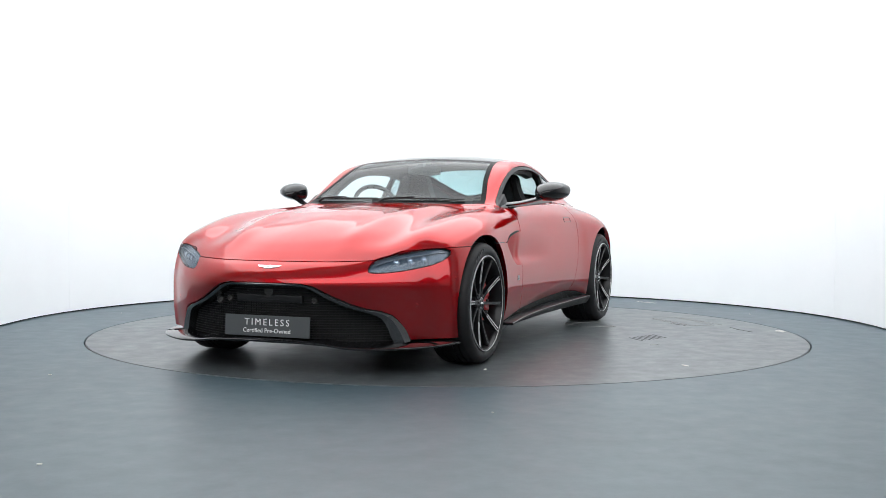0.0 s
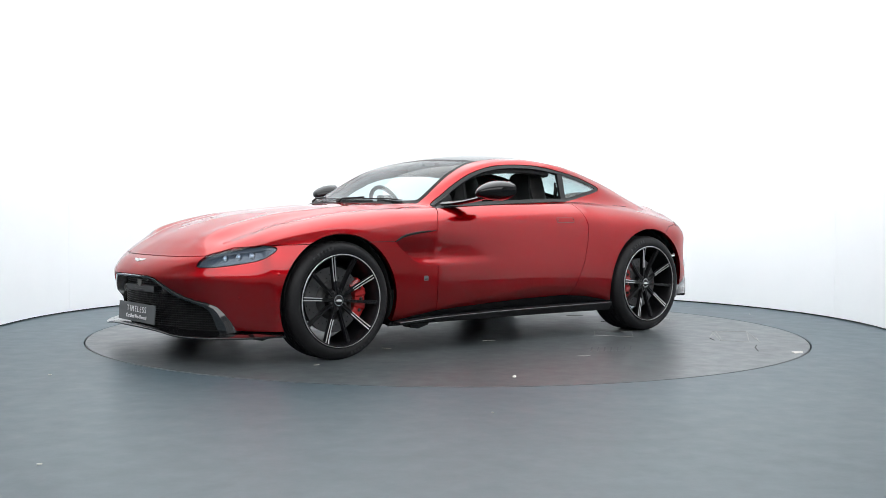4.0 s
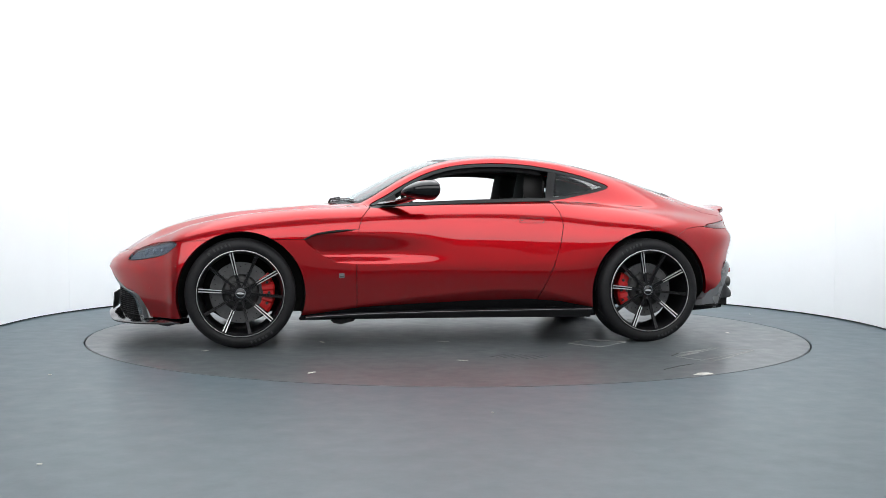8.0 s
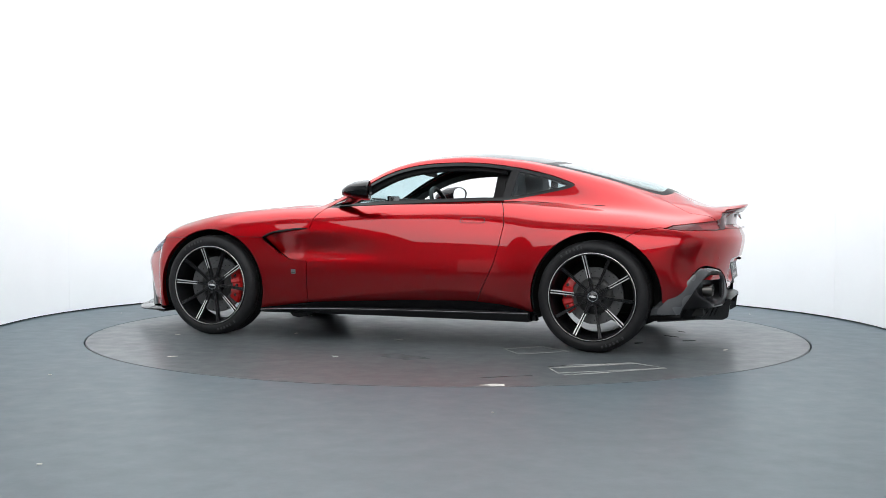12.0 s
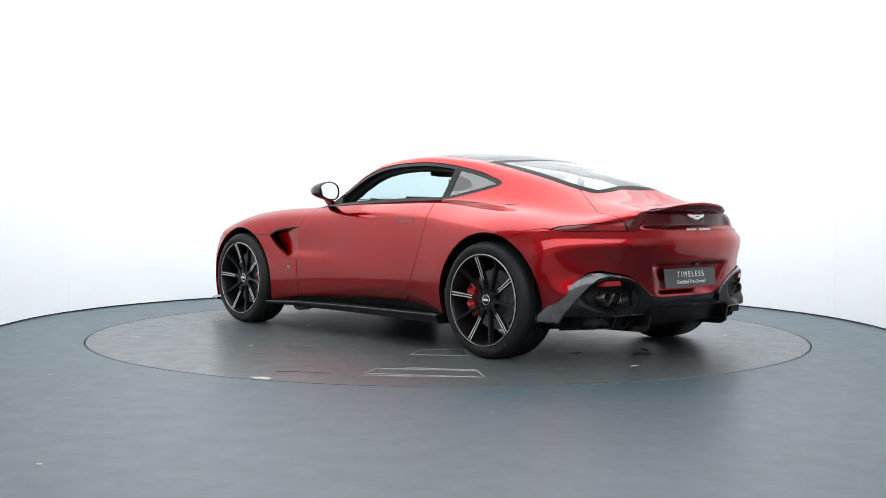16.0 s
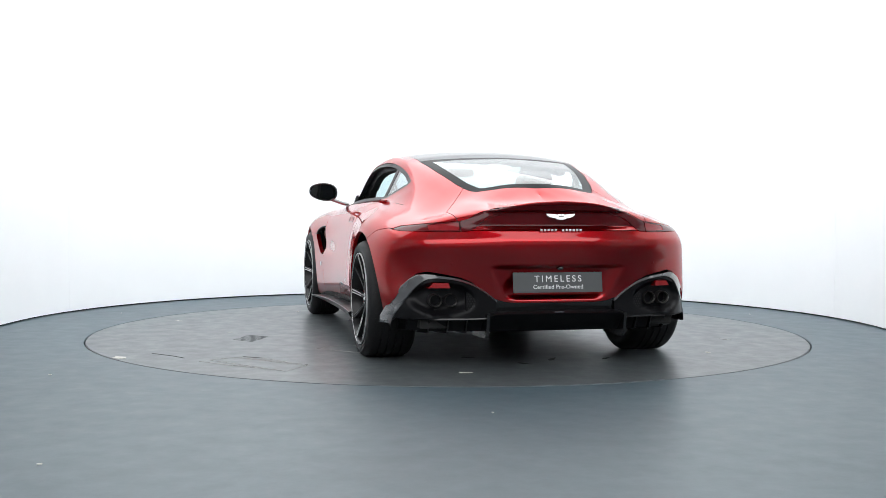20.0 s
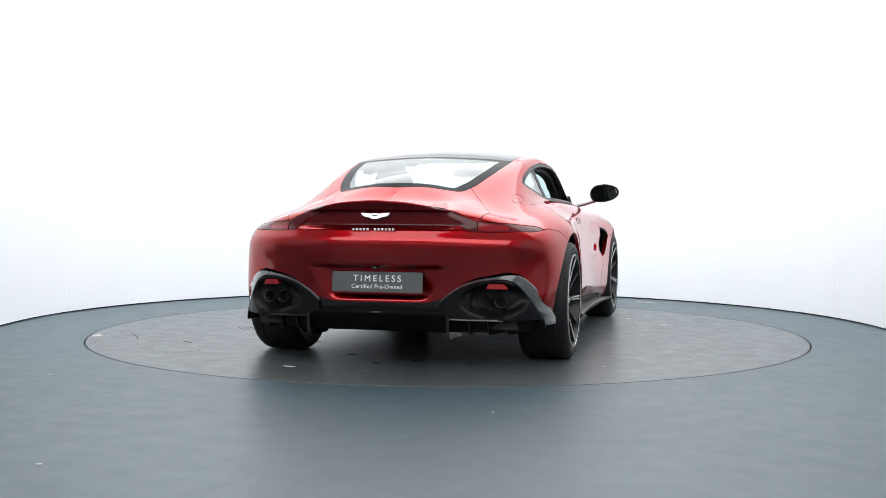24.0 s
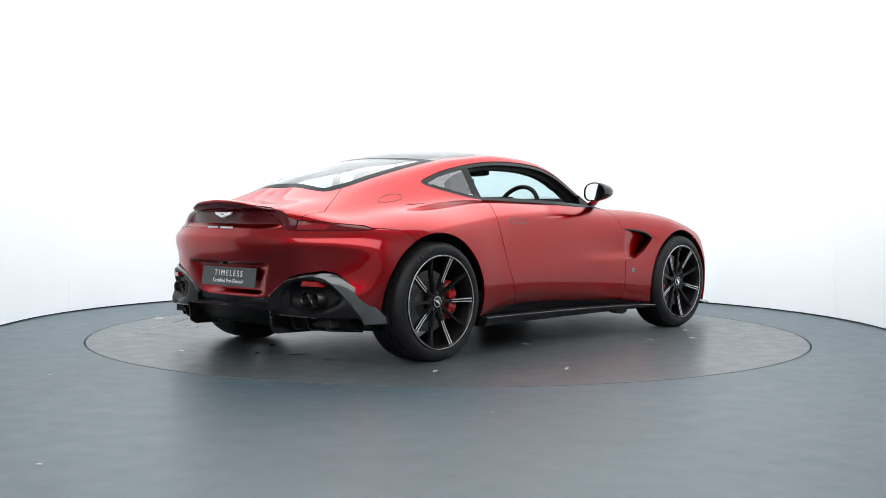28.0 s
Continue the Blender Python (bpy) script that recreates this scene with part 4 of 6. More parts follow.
def build_wheel(car, cx, cy, cz, w, right, phase, lip):
    m = pose(cx, cy, cz, 0, 0, 180 if right else 0)
    wh = empty_part("wheel", car, m, "black ten-spoke alloy wheel with machined faces and low tyre")
    bm = bmesh.new()
    spin(bm, tyre_profile(w), 96)
    bmesh.ops.recalc_face_normals(bm, faces=bm.faces)
    smooth(part("tyre", bm, RUBBER, wh, "black low-profile tyre"), 35)
    # sidewall marking as plain raised bars
    bm = bmesh.new()
    for a0, n in ((52, 6), (232, 6)):
        for i in range(n):
            a = radians(a0 + (4.6 * i if i else 0) + (2.5 if i else 0))
            mm = Matrix.Rotation(-a, 4, "Y") @ Matrix.Translation((0.315, -0.0012, 0))
            box(bm, 0, 0, 0, 0.017, 0.003, 0.012, 0.001, mm)
    tagged(part("sidewall_marking", bm, SEAL, wh), kind="stuff")
    # tread sipes
    bm = bmesh.new()
    for i in range(72):
        for s in (0, 1):
            a = 2 * math.pi * (i + 0.5 * s) / 72
            o = -0.046 if s == 0 else -w + 0.046
            mm = Matrix.Rotation(a, 4, "Y") @ Matrix.Translation((0.3470, o, 0))
            box(bm, 0, 0, 0, 0.004, 0.014, 0.003, 0, mm)
    tagged(part("tread_sipe", bm, DARK, wh), kind="stuff")
    bm = bmesh.new()
    spin(bm, [(0.272, -0.016), (0.272, -0.008 + lip), (0.266, -0.006 + lip), (0.262, -0.012 + lip), (0.256, -0.030), (0.250, -0.060), (0.244, -w + 0.03), (0.262, -w + 0.02), (0.268, -0.02 - w + 0.04)], 96)
    bmesh.ops.recalc_face_normals(bm, faces=bm.faces)
    smooth(part("rim", bm, ALLOY_BLACK, wh, "black alloy rim"), 35)
    bm = bmesh.new()
    spin(bm, [(0.2735, -0.012 + lip), (0.2738, -0.006 + lip), (0.2712, -0.0050 + lip), (0.2705, -0.008 + lip)], 120, close=True)
    bmesh.ops.recalc_face_normals(bm, faces=bm.faces)
    smooth(part("rim_ring", bm, ALLOY_BRIGHT, wh, "bright machined rim edge"), 40)
    face = lambda r: -0.046 + lip + 0.036 * (max(r - 0.05, 0.0) / 0.215) ** 1.6
    for k in range(10):
        silver = k % 2 == 0
        a = radians(phase + 36 * k)
        rot = Matrix.Rotation(a, 4, "Y")
        rr = [0.036, 0.06, 0.09, 0.13, 0.18, 0.225, 0.264]
        ww = [0.017, 0.012, 0.0105, 0.0105, 0.0115, 0.0125, 0.0135] if silver else [0.015, 0.010, 0.0085, 0.0085, 0.0095, 0.0105, 0.012]
        bm = bmesh.new()
        rings = []
        for r, h in zip(rr, ww):
            f = face(r) - (0 if silver else 0.003)
            g = h * 0.32
            prof = [(-h, f - 0.004), (-h * 0.85, f), (-g, f), (-g * 0.6, f - 0.005), (g * 0.6, f - 0.005), (g, f), (h * 0.85, f), (h, f - 0.004), (h * 0.8, f - 0.030), (-h * 0.8, f - 0.030)]
            rings.append([rot @ Vector((r, y, z)) for z, y in prof])
        loft_solid(bm, rings)
        smooth(part("spoke", bm, ALLOY_BLACK, wh, "black spoke with machined face" if silver else "plain black spoke"), 40)
        if silver:
            for s in (-1, 1):
                bm = bmesh.new()
                rings = []
                for r in (0.118, 0.15, 0.19, 0.23, 0.262):
                    h = np.interp(r, rr, ww)
                    f = face(r)
                    z0, z1 = s * h * 0.42, s * h * 0.88
                    rings.append([rot @ Vector((r, y, z)) for z, y in ((z0, f - 0.002), (z0, f + 0.0012), (z1, f + 0.0012), (z1, f - 0.002))])
                loft_solid(bm, rings)
                part("spoke_facing", bm, ALLOY_BRIGHT, wh, "bright machined strip")
    # hub, cap and bolts
    hub = -0.046 + lip
    bm = bmesh.new()
    spin(bm, [(0.001, hub - 0.004), (0.05, hub - 0.006), (0.066, hub - 0.014), (0.072, hub - 0.05)], 40)
    bmesh.ops.recalc_face_normals(bm, faces=bm.faces)
    smooth(part("hub", bm, ALLOY_BLACK, wh), 35)
    bm = bmesh.new()
    spin(bm, [(0.001, hub + 0.006), (0.026, hub + 0.005), (0.030, hub + 0.002), (0.031, hub - 0.006)], 32)
    bmesh.ops.recalc_face_normals(bm, faces=bm.faces)
    smooth(part("hub_cap", bm, GLOSS_BLACK, wh, "gloss black hub cap"), 35)
    bm = bmesh.new()
    spin(bm, [(0.0285, hub + 0.004), (0.0315, hub + 0.004), (0.0315, hub - 0.002), (0.0285, hub - 0.002)], 32, close=True)
    part("cap_ring", bm, CHROME, wh)
    bm = bmesh.new()
    mm = Matrix.Rotation(radians(phase + 20), 4, "Y")
    plate_from_outline(bm, [(-0.024, 0.004), (-0.004, 0.007), (0.0, 0.004), (0.004, 0.007), (0.024, 0.004), (0.016, -0.004), (0.0, -0.007), (-0.016, -0.004)], hub + 0.005, hub + 0.0075,
                       lambda a, b, d: mm @ Vector((b, d, a)))
    part("cap_emblem", bm, EMBLEM, wh)
    for k in range(5):
        a = radians(phase + 18 + 72 * k)
        bm = bmesh.new()
        spin(bm, [(0.001, hub + 0.001), (0.007, hub + 0.001), (0.009, hub - 0.003), (0.009, hub - 0.014)], 10, cx=0.052 * math.cos(a), cz=-0.052 * math.sin(a))
        bmesh.ops.recalc_face_normals(bm, faces=bm.faces)
        part("wheel_bolt", bm, DISC_FACE, wh)
    return wh


def build_brake(car, cx, cy, cz, right, caliper_angle, R):
    m = pose(cx, cy, cz, 0, 0, 180 if right else 0)
    br = empty_part("brake", car, m, "steel brake disc with red caliper")
    bm = bmesh.new()
    spin(bm, [(0.115, -0.105), (R, -0.105), (R + 0.001, -0.118), (R, -0.132), (0.115, -0.132)], 72, close=True)
    bmesh.ops.recalc_face_normals(bm, faces=bm.faces)
    smooth(part("brake_disc", bm, STEEL, br, "bare steel drilled brake disc"), 35)
    bm = bmesh.new()
    spin(bm, [(0.001, -0.085), (0.09, -0.085), (0.108, -0.092), (0.118, -0.1035)], 48)
    bmesh.ops.recalc_face_normals(bm, faces=bm.faces)
    smooth(part("disc_hat", bm, DISC_FACE, br), 35)
    bm = bmesh.new()
    for i in range(40):
        r = (0.130, 0.147, 0.163, 0.178)[i % 4] * R / 0.19
        a = 2 * math.pi * i / 40
        spin(bm, [(0.0005, -0.1042), (0.0038, -0.1042), (0.0038, -0.1055)], 6, cx=r * math.cos(a), cz=r * math.sin(a))
    tagged(part("drill_holes", bm, DARK, br), kind="stuff")
    for i in range(10):
        a = 2 * math.pi * i / 10
        bm = bmesh.new()
        spin(bm, [(0.0005, -0.098), (0.006, -0.098), (0.006, -0.108)], 8, cx=0.110 * math.cos(a), cz=0.110 * math.sin(a))
        part("disc_bolt", bm, STEEL, br)
    c = caliper_angle + (180 if right else 0)
    if right:
        c = 180 - caliper_angle
    bm = bmesh.new()
    rings = []
    n = 18
    for i in range(n + 1):
        t = i / n
        a = radians(c - 36 + 72 * t)
        e = min(1, 6 * t, 6 * (1 - t))
        bulge = 0.010 * (math.cos(6 * math.pi * t) > 0) * e
        r0, r1, y0 = 0.142 - 0.006 * bulge / 0.01, R + 0.020 + 0.3 * bulge, -0.072 + bulge - 0.014 * (1 - e)
        d = Vector((math.cos(a), 0, math.sin(a)))
        rings.append([d * r0 + Vector((0, y0 - 0.006, 0)), d * (r0 + 0.012) + Vector((0, y0, 0)), d * (r1 - 0.014) + Vector((0, y0, 0)), d * r1 + Vector((0, y0 - 0.012, 0)),
                      d * r1 + Vector((0, -0.16, 0)), d * r0 + Vector((0, -0.16, 0))])
    loft_solid(bm, rings)
    smooth(part("caliper", bm, CALIPER_RED, br, "red painted brake caliper"), 35)
    for s in (-22, 0, 22):
        a = radians(c + s)
        bm = bmesh.new()
        spin(bm, [(0.0005, -0.060), (0.008, -0.060), (0.010, -0.066), (0.010, -0.075)], 10, cx=0.178 * math.cos(a), cz=0.178 * math.sin(a))
        part("caliper_bolt", bm, DISC_FACE, br)
    return br


def build_running_gear(car):
    y_f, y_r = 0.950, 0.978
    build_wheel(car, 1.352, y_f, 0.349, 0.255, False, 67, 0.004)
    build_wheel(car, 1.352, -y_f, 0.349, 0.255, True, 21, 0.004)
    build_wheel(car, -1.352, y_r, 0.349, 0.295, False, 66, 0.006)
    build_wheel(car, -1.352, -y_r, 0.349, 0.295, True, 36, 0.006)
    for sx, yy, R, ca in ((1.352, y_f, 0.195, 180), (-1.352, y_r, 0.180, 0)):
        build_brake(car, sx, yy, 0.349, False, ca, R)
        build_brake(car, sx, -yy, 0.349, True, ca, R)
    # wheel housings
    for cx, cz, r in (ARCH_F, ARCH_R):
        for s in (1, -1):
            bm = bmesh.new()
            spin(bm, [(r + 0.004, 0.60 * s), (r + 0.004, 0.86 * s), (r + 0.012, 0.86 * s), (r + 0.012, 0.60 * s)], 40, close=True, a0=radians(-18), a1=radians(198 if cx > 0 else 189), cx=cx, cz=cz)
            smooth(part("wheel_housing", bm, DARK, car, "black wheel housing"), 40)
            bm = bmesh.new()
            spin(bm, [(0.001, 0.600 * s), (r + 0.01, 0.600 * s), (r + 0.01, 0.590 * s), (0.001, 0.590 * s)], 40, a0=radians(-18), a1=radians(198), cx=cx, cz=cz)
            part("housing_wall", bm, DARK, car)
    # underbody
    for name, c, sz in (("floor_pan", (0.0, 0, 0.20), (1.86, 1.70, 0.06)), ("engine_bay", (1.40, 0, 0.42), (1.0, 1.16, 0.44)), ("boot_box", (-1.45, 0, 0.46), (1.05, 1.14, 0.48)),
                        ("rear_tray", (-1.86, 0, 0.26), (0.30, 1.50, 0.06))):
        bm = bmesh.new()
        box(bm, *c, *sz, 0.01)
        part(name, bm, DARK, car)
    bm = bmesh.new()
    ys = np.linspace(-0.80, 0.80, 21)
    plate_from_outline(bm, [(nose_x(y) - 0.09, y) for y in ys] + [(1.70, 0.80), (1.70, -0.80)], 0.168, 0.190, lambda a, b, d: (a, b, d))
    part("front_tray", bm, DARK, car)
    # jacking tabs and air deflectors below the sill
    for x, y in ((0.70, 0.80), (0.70, -0.80), (1.80, 0.78), (1.80, -0.78)):
        bm = bmesh.new()
        plate_from_outline(bm, [(-0.09, 0.175), (0.09, 0.175), (0.07, 0.155), (-0.01, 0.135), (-0.06, 0.145)], y - 0.04, y + 0.04, lambda a, b, d: (x - a, d, b))
        part("air_deflector", bm, SATIN_BLACK, car)


# ---------------------------------------------------------------- skirts, bumpers, lamps
def build_skirts(car):
    for s in (1, -1):
        bm = bmesh.new()
        rings = []
        for x, yo, z0, z1 in ((-0.945, 0.975, 0.170, 0.232), (-0.80, 0.962, 0.170, 0.230), (-0.4, 0.945, 0.171, 0.226), (0.1, 0.938, 0.172, 0.221), (0.6, 0.950, 0.173, 0.212), (0.90, 0.968, 0.175, 0.200), (0.945, 0.972, 0.178, 0.196)):
            rings.append([(x, s * 0.84, z0), (x, s * (yo - 0.03), z0 + 0.004), (x, s * yo, z1 - 0.012), (x, s * (yo + 0.002), z1 - 0.004), (x, s * (yo - 0.008), z1), (x, s * 0.84, z1 + 0.004)])
        rings = crom(rings, 5)
        loft_solid(bm, [list(map(tuple, r)) for r in rings])
        smooth(part("side_skirt", bm, SATIN_BLACK, car, "satin black side skirt"), 35)
        # thin grey tube paints the highlight along the skirt's upper edge
        bm = bmesh.new()
        pts = crom([(-0.945, s * 0.972, 0.230), (-0.80, s * 0.960, 0.228), (-0.4, s * 0.943, 0.224), (0.1, s * 0.936, 0.219), (0.6, s * 0.948, 0.210), (0.945, s * 0.970, 0.196)], 6)
        tube(bm, pts, 0.0026, 6)
        smooth(part("skirt_highlight", bm, BADGE_GREY, car, "pale line painted in as the highlight on the side skirt's edge"), 60)


def nose_x(y, z=0.35):
    """Forward reach of the bumper at a half width."""
    return 1.72 + 0.525 * (1 - min(1.0, abs(y) / 0.93) ** 2.05)


def build_front(car):
    # surround: a slim bevelled strip that widens into a hooked end at the lower corners
    edge = crom(MOUTH_EDGE, 4)
    lip = [(0.0, 0.478), (0.12, 0.478), (0.215, 0.476), (0.265, 0.461), (0.315, 0.433), (0.375, 0.401), (0.448, 0.367), (0.525, 0.342), (0.583, 0.318), (0.610, 0.284), (0.625, 0.247), (0.638, 0.207), (0.655, 0.166)]
    lip = crom(lip, 4)
    for sg in (1, -1):
        bm = bmesh.new()
        rows = []
        for (y, z), (yi, zi) in zip(edge, lip):
            flare = float(sstep(0.55, 0.70, y))
            o, i = nose_x(y), nose_x(yi)
            my, mz = y + (yi - y) * (0.45 - 0.15 * flare), z + (zi - z) * (0.45 - 0.15 * flare)
            rows.append([(o - 0.06, sg * y, z + 0.004), (o - 0.003, sg * y, z + 0.001), (nose_x(my) + 0.012, sg * my, mz), (i + 0.006 - 0.008 * flare, sg * yi, zi), (i - 0.07, sg * (yi - 0.012), zi - 0.010)])
        loft_solid(bm, rows)
        smooth(part("mouth_surround", bm, TRIM_GLOSS, car, "gloss black grille surround with a hooked end"), 28)
    # meshed grille set back in the mouth
    bm = bmesh.new()
    rows = []
    for k in range(9):
        z = 0.165 + 0.31 * k / 8
        half = np.interp(z, [0.16, 0.215, 0.30, 0.35, 0.40, 0.45, 0.48], [0.72, 0.70, 0.62, 0.55, 0.44, 0.33, 0.28])
        rows.append([(nose_x(half * u) - 0.075, half * u, z) for u in np.linspace(-1, 1, 25)])
    grid_faces(bm, rows)
    r = bmesh.ops.extrude_face_region(bm, geom=bm.faces[:])
    for v in r["geom"]:
        if isinstance(v, bmesh.types.BMVert):
            v.co.x -= 0.012
    bmesh.ops.recalc_face_normals(bm, faces=bm.faces)
    part("grille_backing", bm, DARK, car, "black radiator opening")
    bm = bmesh.new()
    for k in range(21):
        z = 0.185 + 0.0135 * k
        half = float(np.interp(z, [0.16, 0.215, 0.30, 0.35, 0.40, 0.45, 0.48], [0.69, 0.68, 0.60, 0.52, 0.41, 0.30, 0.25]))
        n = 24
        rows = []
        for u in np.linspace(-1, 1, n):
            x = nose_x(half * u) - 0.066
            rows.append([(x, half * u, z - 0.0018), (x + 0.004, half * u, z), (x, half * u, z + 0.0018)])
        loft_solid(bm, rows)
    for k in range(-44, 45):
        y = k * 0.0165
        top_z = float(np.interp(abs(y), [0.25, 0.30, 0.41, 0.52, 0.60, 0.69], [0.465, 0.45, 0.40, 0.35, 0.30, 0.20]))
        if top_z > 0.2:
            box(bm, nose_x(y) - 0.066, y, (0.18 + top_z) / 2, 0.003, 0.003, top_z - 0.18)
    part("grille_mesh", bm, SATIN_BLACK, car, "fine black grille mesh")
    # cross bar with two round sensors and a plain shield
    bm = bmesh.new()
    box(bm, 2.165, 0, 0.405, 0.03, 0.40, 0.040, 0.008)
    part("grille_bar", bm, SATIN_BLACK, car)
    for y, z, r in ((0.262, 0.398, 0.018), (-0.262, 0.398, 0.018), (-0.345, 0.385, 0.022)):
        bm = bmesh.new()
        spin(bm, [(0.001, 0.004), (r * 0.45, 0.004), (r * 0.5, 0.010), (r * 0.8, 0.011), (r, 0.006), (r, -0.03)], 20)
        for v in bm.verts:
            v.co = Vector((nose_x(y) - 0.062 + v.co.y, y + v.co.x, z + v.co.z))
        bmesh.ops.recalc_face_normals(bm, faces=bm.faces)
        smooth(part("grille_sensor", bm, PIPE_RIM, car, "round dark grille sensor"), 40)
    bm = bmesh.new()
    plate_from_outline(bm, [(-0.028, 0.455), (0.028, 0.455), (0.026, 0.432), (0.012, 0.418), (0.0, 0.413), (-0.012, 0.418), (-0.026, 0.432)], 2.15, 2.182, lambda a, b, d: (d, a, b))
    part("shield", bm, PIPE_RIM, car, "small dark shield")
    # splitter
    bm = bmesh.new()
    edge = crom([(1.725, 0.925, 0.158), (1.86, 0.885, 0.155), (2.00, 0.79, 0.150), (2.130, 0.62, 0.148), (2.185, 0.48, 0.152), (2.215, 0.34, 0.168), (2.236, 0.17, 0.176), (2.242, 0.0, 0.178)], 5)
    full = [tuple(p) for p in edge] + [(p[0], -p[1], p[2]) for p in edge[-2::-1]]
    rows = []
    for x, y, z in full:
        back = (x - 0.13 if x > 1.9 else x - 0.05, y * 0.86, z + 0.012)
        rows.append([(x, y, z), (x + 0.002, y * 1.002, z + 0.008), (x - 0.004, y * 0.996, z + 0.014), (back[0], back[1], z + 0.030), (back[0], back[1], z - 0.004)])
    loft_solid(bm, rows)
    smooth(part("splitter", bm, GLOSS_BLACK, car, "gloss black front splitter"), 40)
    add_wings(car, (2.186, 0, 0.580), 0.145, False)
    add_plate(car, (2.200, 0.0, 0.258), False)
    for s in (1, -1):
        add_sensor(car, (1.930, s * 0.768, 0.378))
        add_sensor(car, (1.758, s * 0.925, 0.52))


def add_sensor(car, at, mat=None):
    bm = bmesh.new()
    spin(bm, [(0.001, 0.0014), (0.007, 0.0012), (0.0088, 0.0004), (0.009, -0.02)], 14)
    bmesh.ops.recalc_face_normals(bm, faces=bm.faces)
    p = snap(at)
    q = Vector((0, 1, 0)).rotation_difference(Vector(p[1]))
    for v in bm.verts:
        v.co = q @ v.co + Vector(p[0])
    smooth(part("parking_sensor", bm, mat or RED, car, "small round parking sensor"), 40)


def add_wings(car, at, width, rear):
    """A plain winged plate in bright metal, laid on the skin."""
    h = width / 2
    half = [(0.0, 0.10), (0.14, 0.13), (0.22, 0.09), (1.0, 0.17), (0.92, 0.03), (0.76, -0.07), (0.42, -0.13), (0.26, -0.22), (0.0, -0.25)]
    pts = [(a * h, b * h) for a, b in half] + [(-a * h, b * h) for a, b in half[-2:0:-1]]
    spot, nor = (at, (-0.97, 0, 0.22)) if rear else snap(at)
    nor = Vector((nor[0], 0, nor[2])).normalized()
    up = Vector((0, 1, 0)).cross(nor) * (1 if nor.x < 0 else -1)
    up = up if up.z > 0 else -up
    at = Vector((spot[0], 0, spot[2]))
    place = lambda a, b, d: at + Vector((0, a, 0)) + up * b + nor * (d - 0.5 * a * a)
    bm = bmesh.new()
    plate_from_outline(bm, pts, -0.006, 0.004, place)
    part("wing_emblem", bm, EMBLEM, car, "plain bright winged emblem")
    bm = bmesh.new()
    plate_from_outline(bm, [(-0.18 * h, -0.05 * h), (0.18 * h, -0.05 * h), (0.18 * h, 0.02 * h), (-0.18 * h, 0.02 * h)], 0.0, 0.0055, place)
    part("emblem_bar", bm, PIPE_DARK, car)


def text_mesh(name, body, size, spacing, mat, parent, m):
    cu = bpy.data.curves.new(name, "FONT")
    cu.body, cu.size, cu.align_x, cu.align_y, cu.extrude, cu.space_character = body, size, "CENTER", "CENTER", 0.0008, spacing
    ob = new(name + "_draft", cu)
    bpy.context.view_layer.update()
    me = bpy.data.meshes.new_from_object(ob.evaluated_get(bpy.context.evaluated_depsgraph_get()))
    bpy.data.objects.remove(ob)
    me.materials.clear()
    me.materials.append(mat)
    me.transform(m)
    t = new(name, me)
    t.parent = parent
    return t


def add_plate(car, at, rear):
    bm = bmesh.new()
    box(bm, 0, 0, 0, 0.52, 0.112, 0.006, 0.0025)
    face = pose(at[0], at[1], at[2], 90, 0, -90 if rear else 90) @ pose(0, 0, 0, -8 if rear else -4)
    for v in bm.verts:
        v.co = face @ v.co
    pl = part("show_plate", bm, PLATE_GREY, car, "grey plate with white lettering in place of a number plate")
    text_mesh("lettering", "TIMELESS", 0.050, 1.42, LETTER, pl, face @ pose(0, 0.018, 0.0036))
    text_mesh("lettering", "Certified Pre-Owned", 0.033, 1.03, LETTER, pl, face @ pose(0, -0.026, 0.0036))


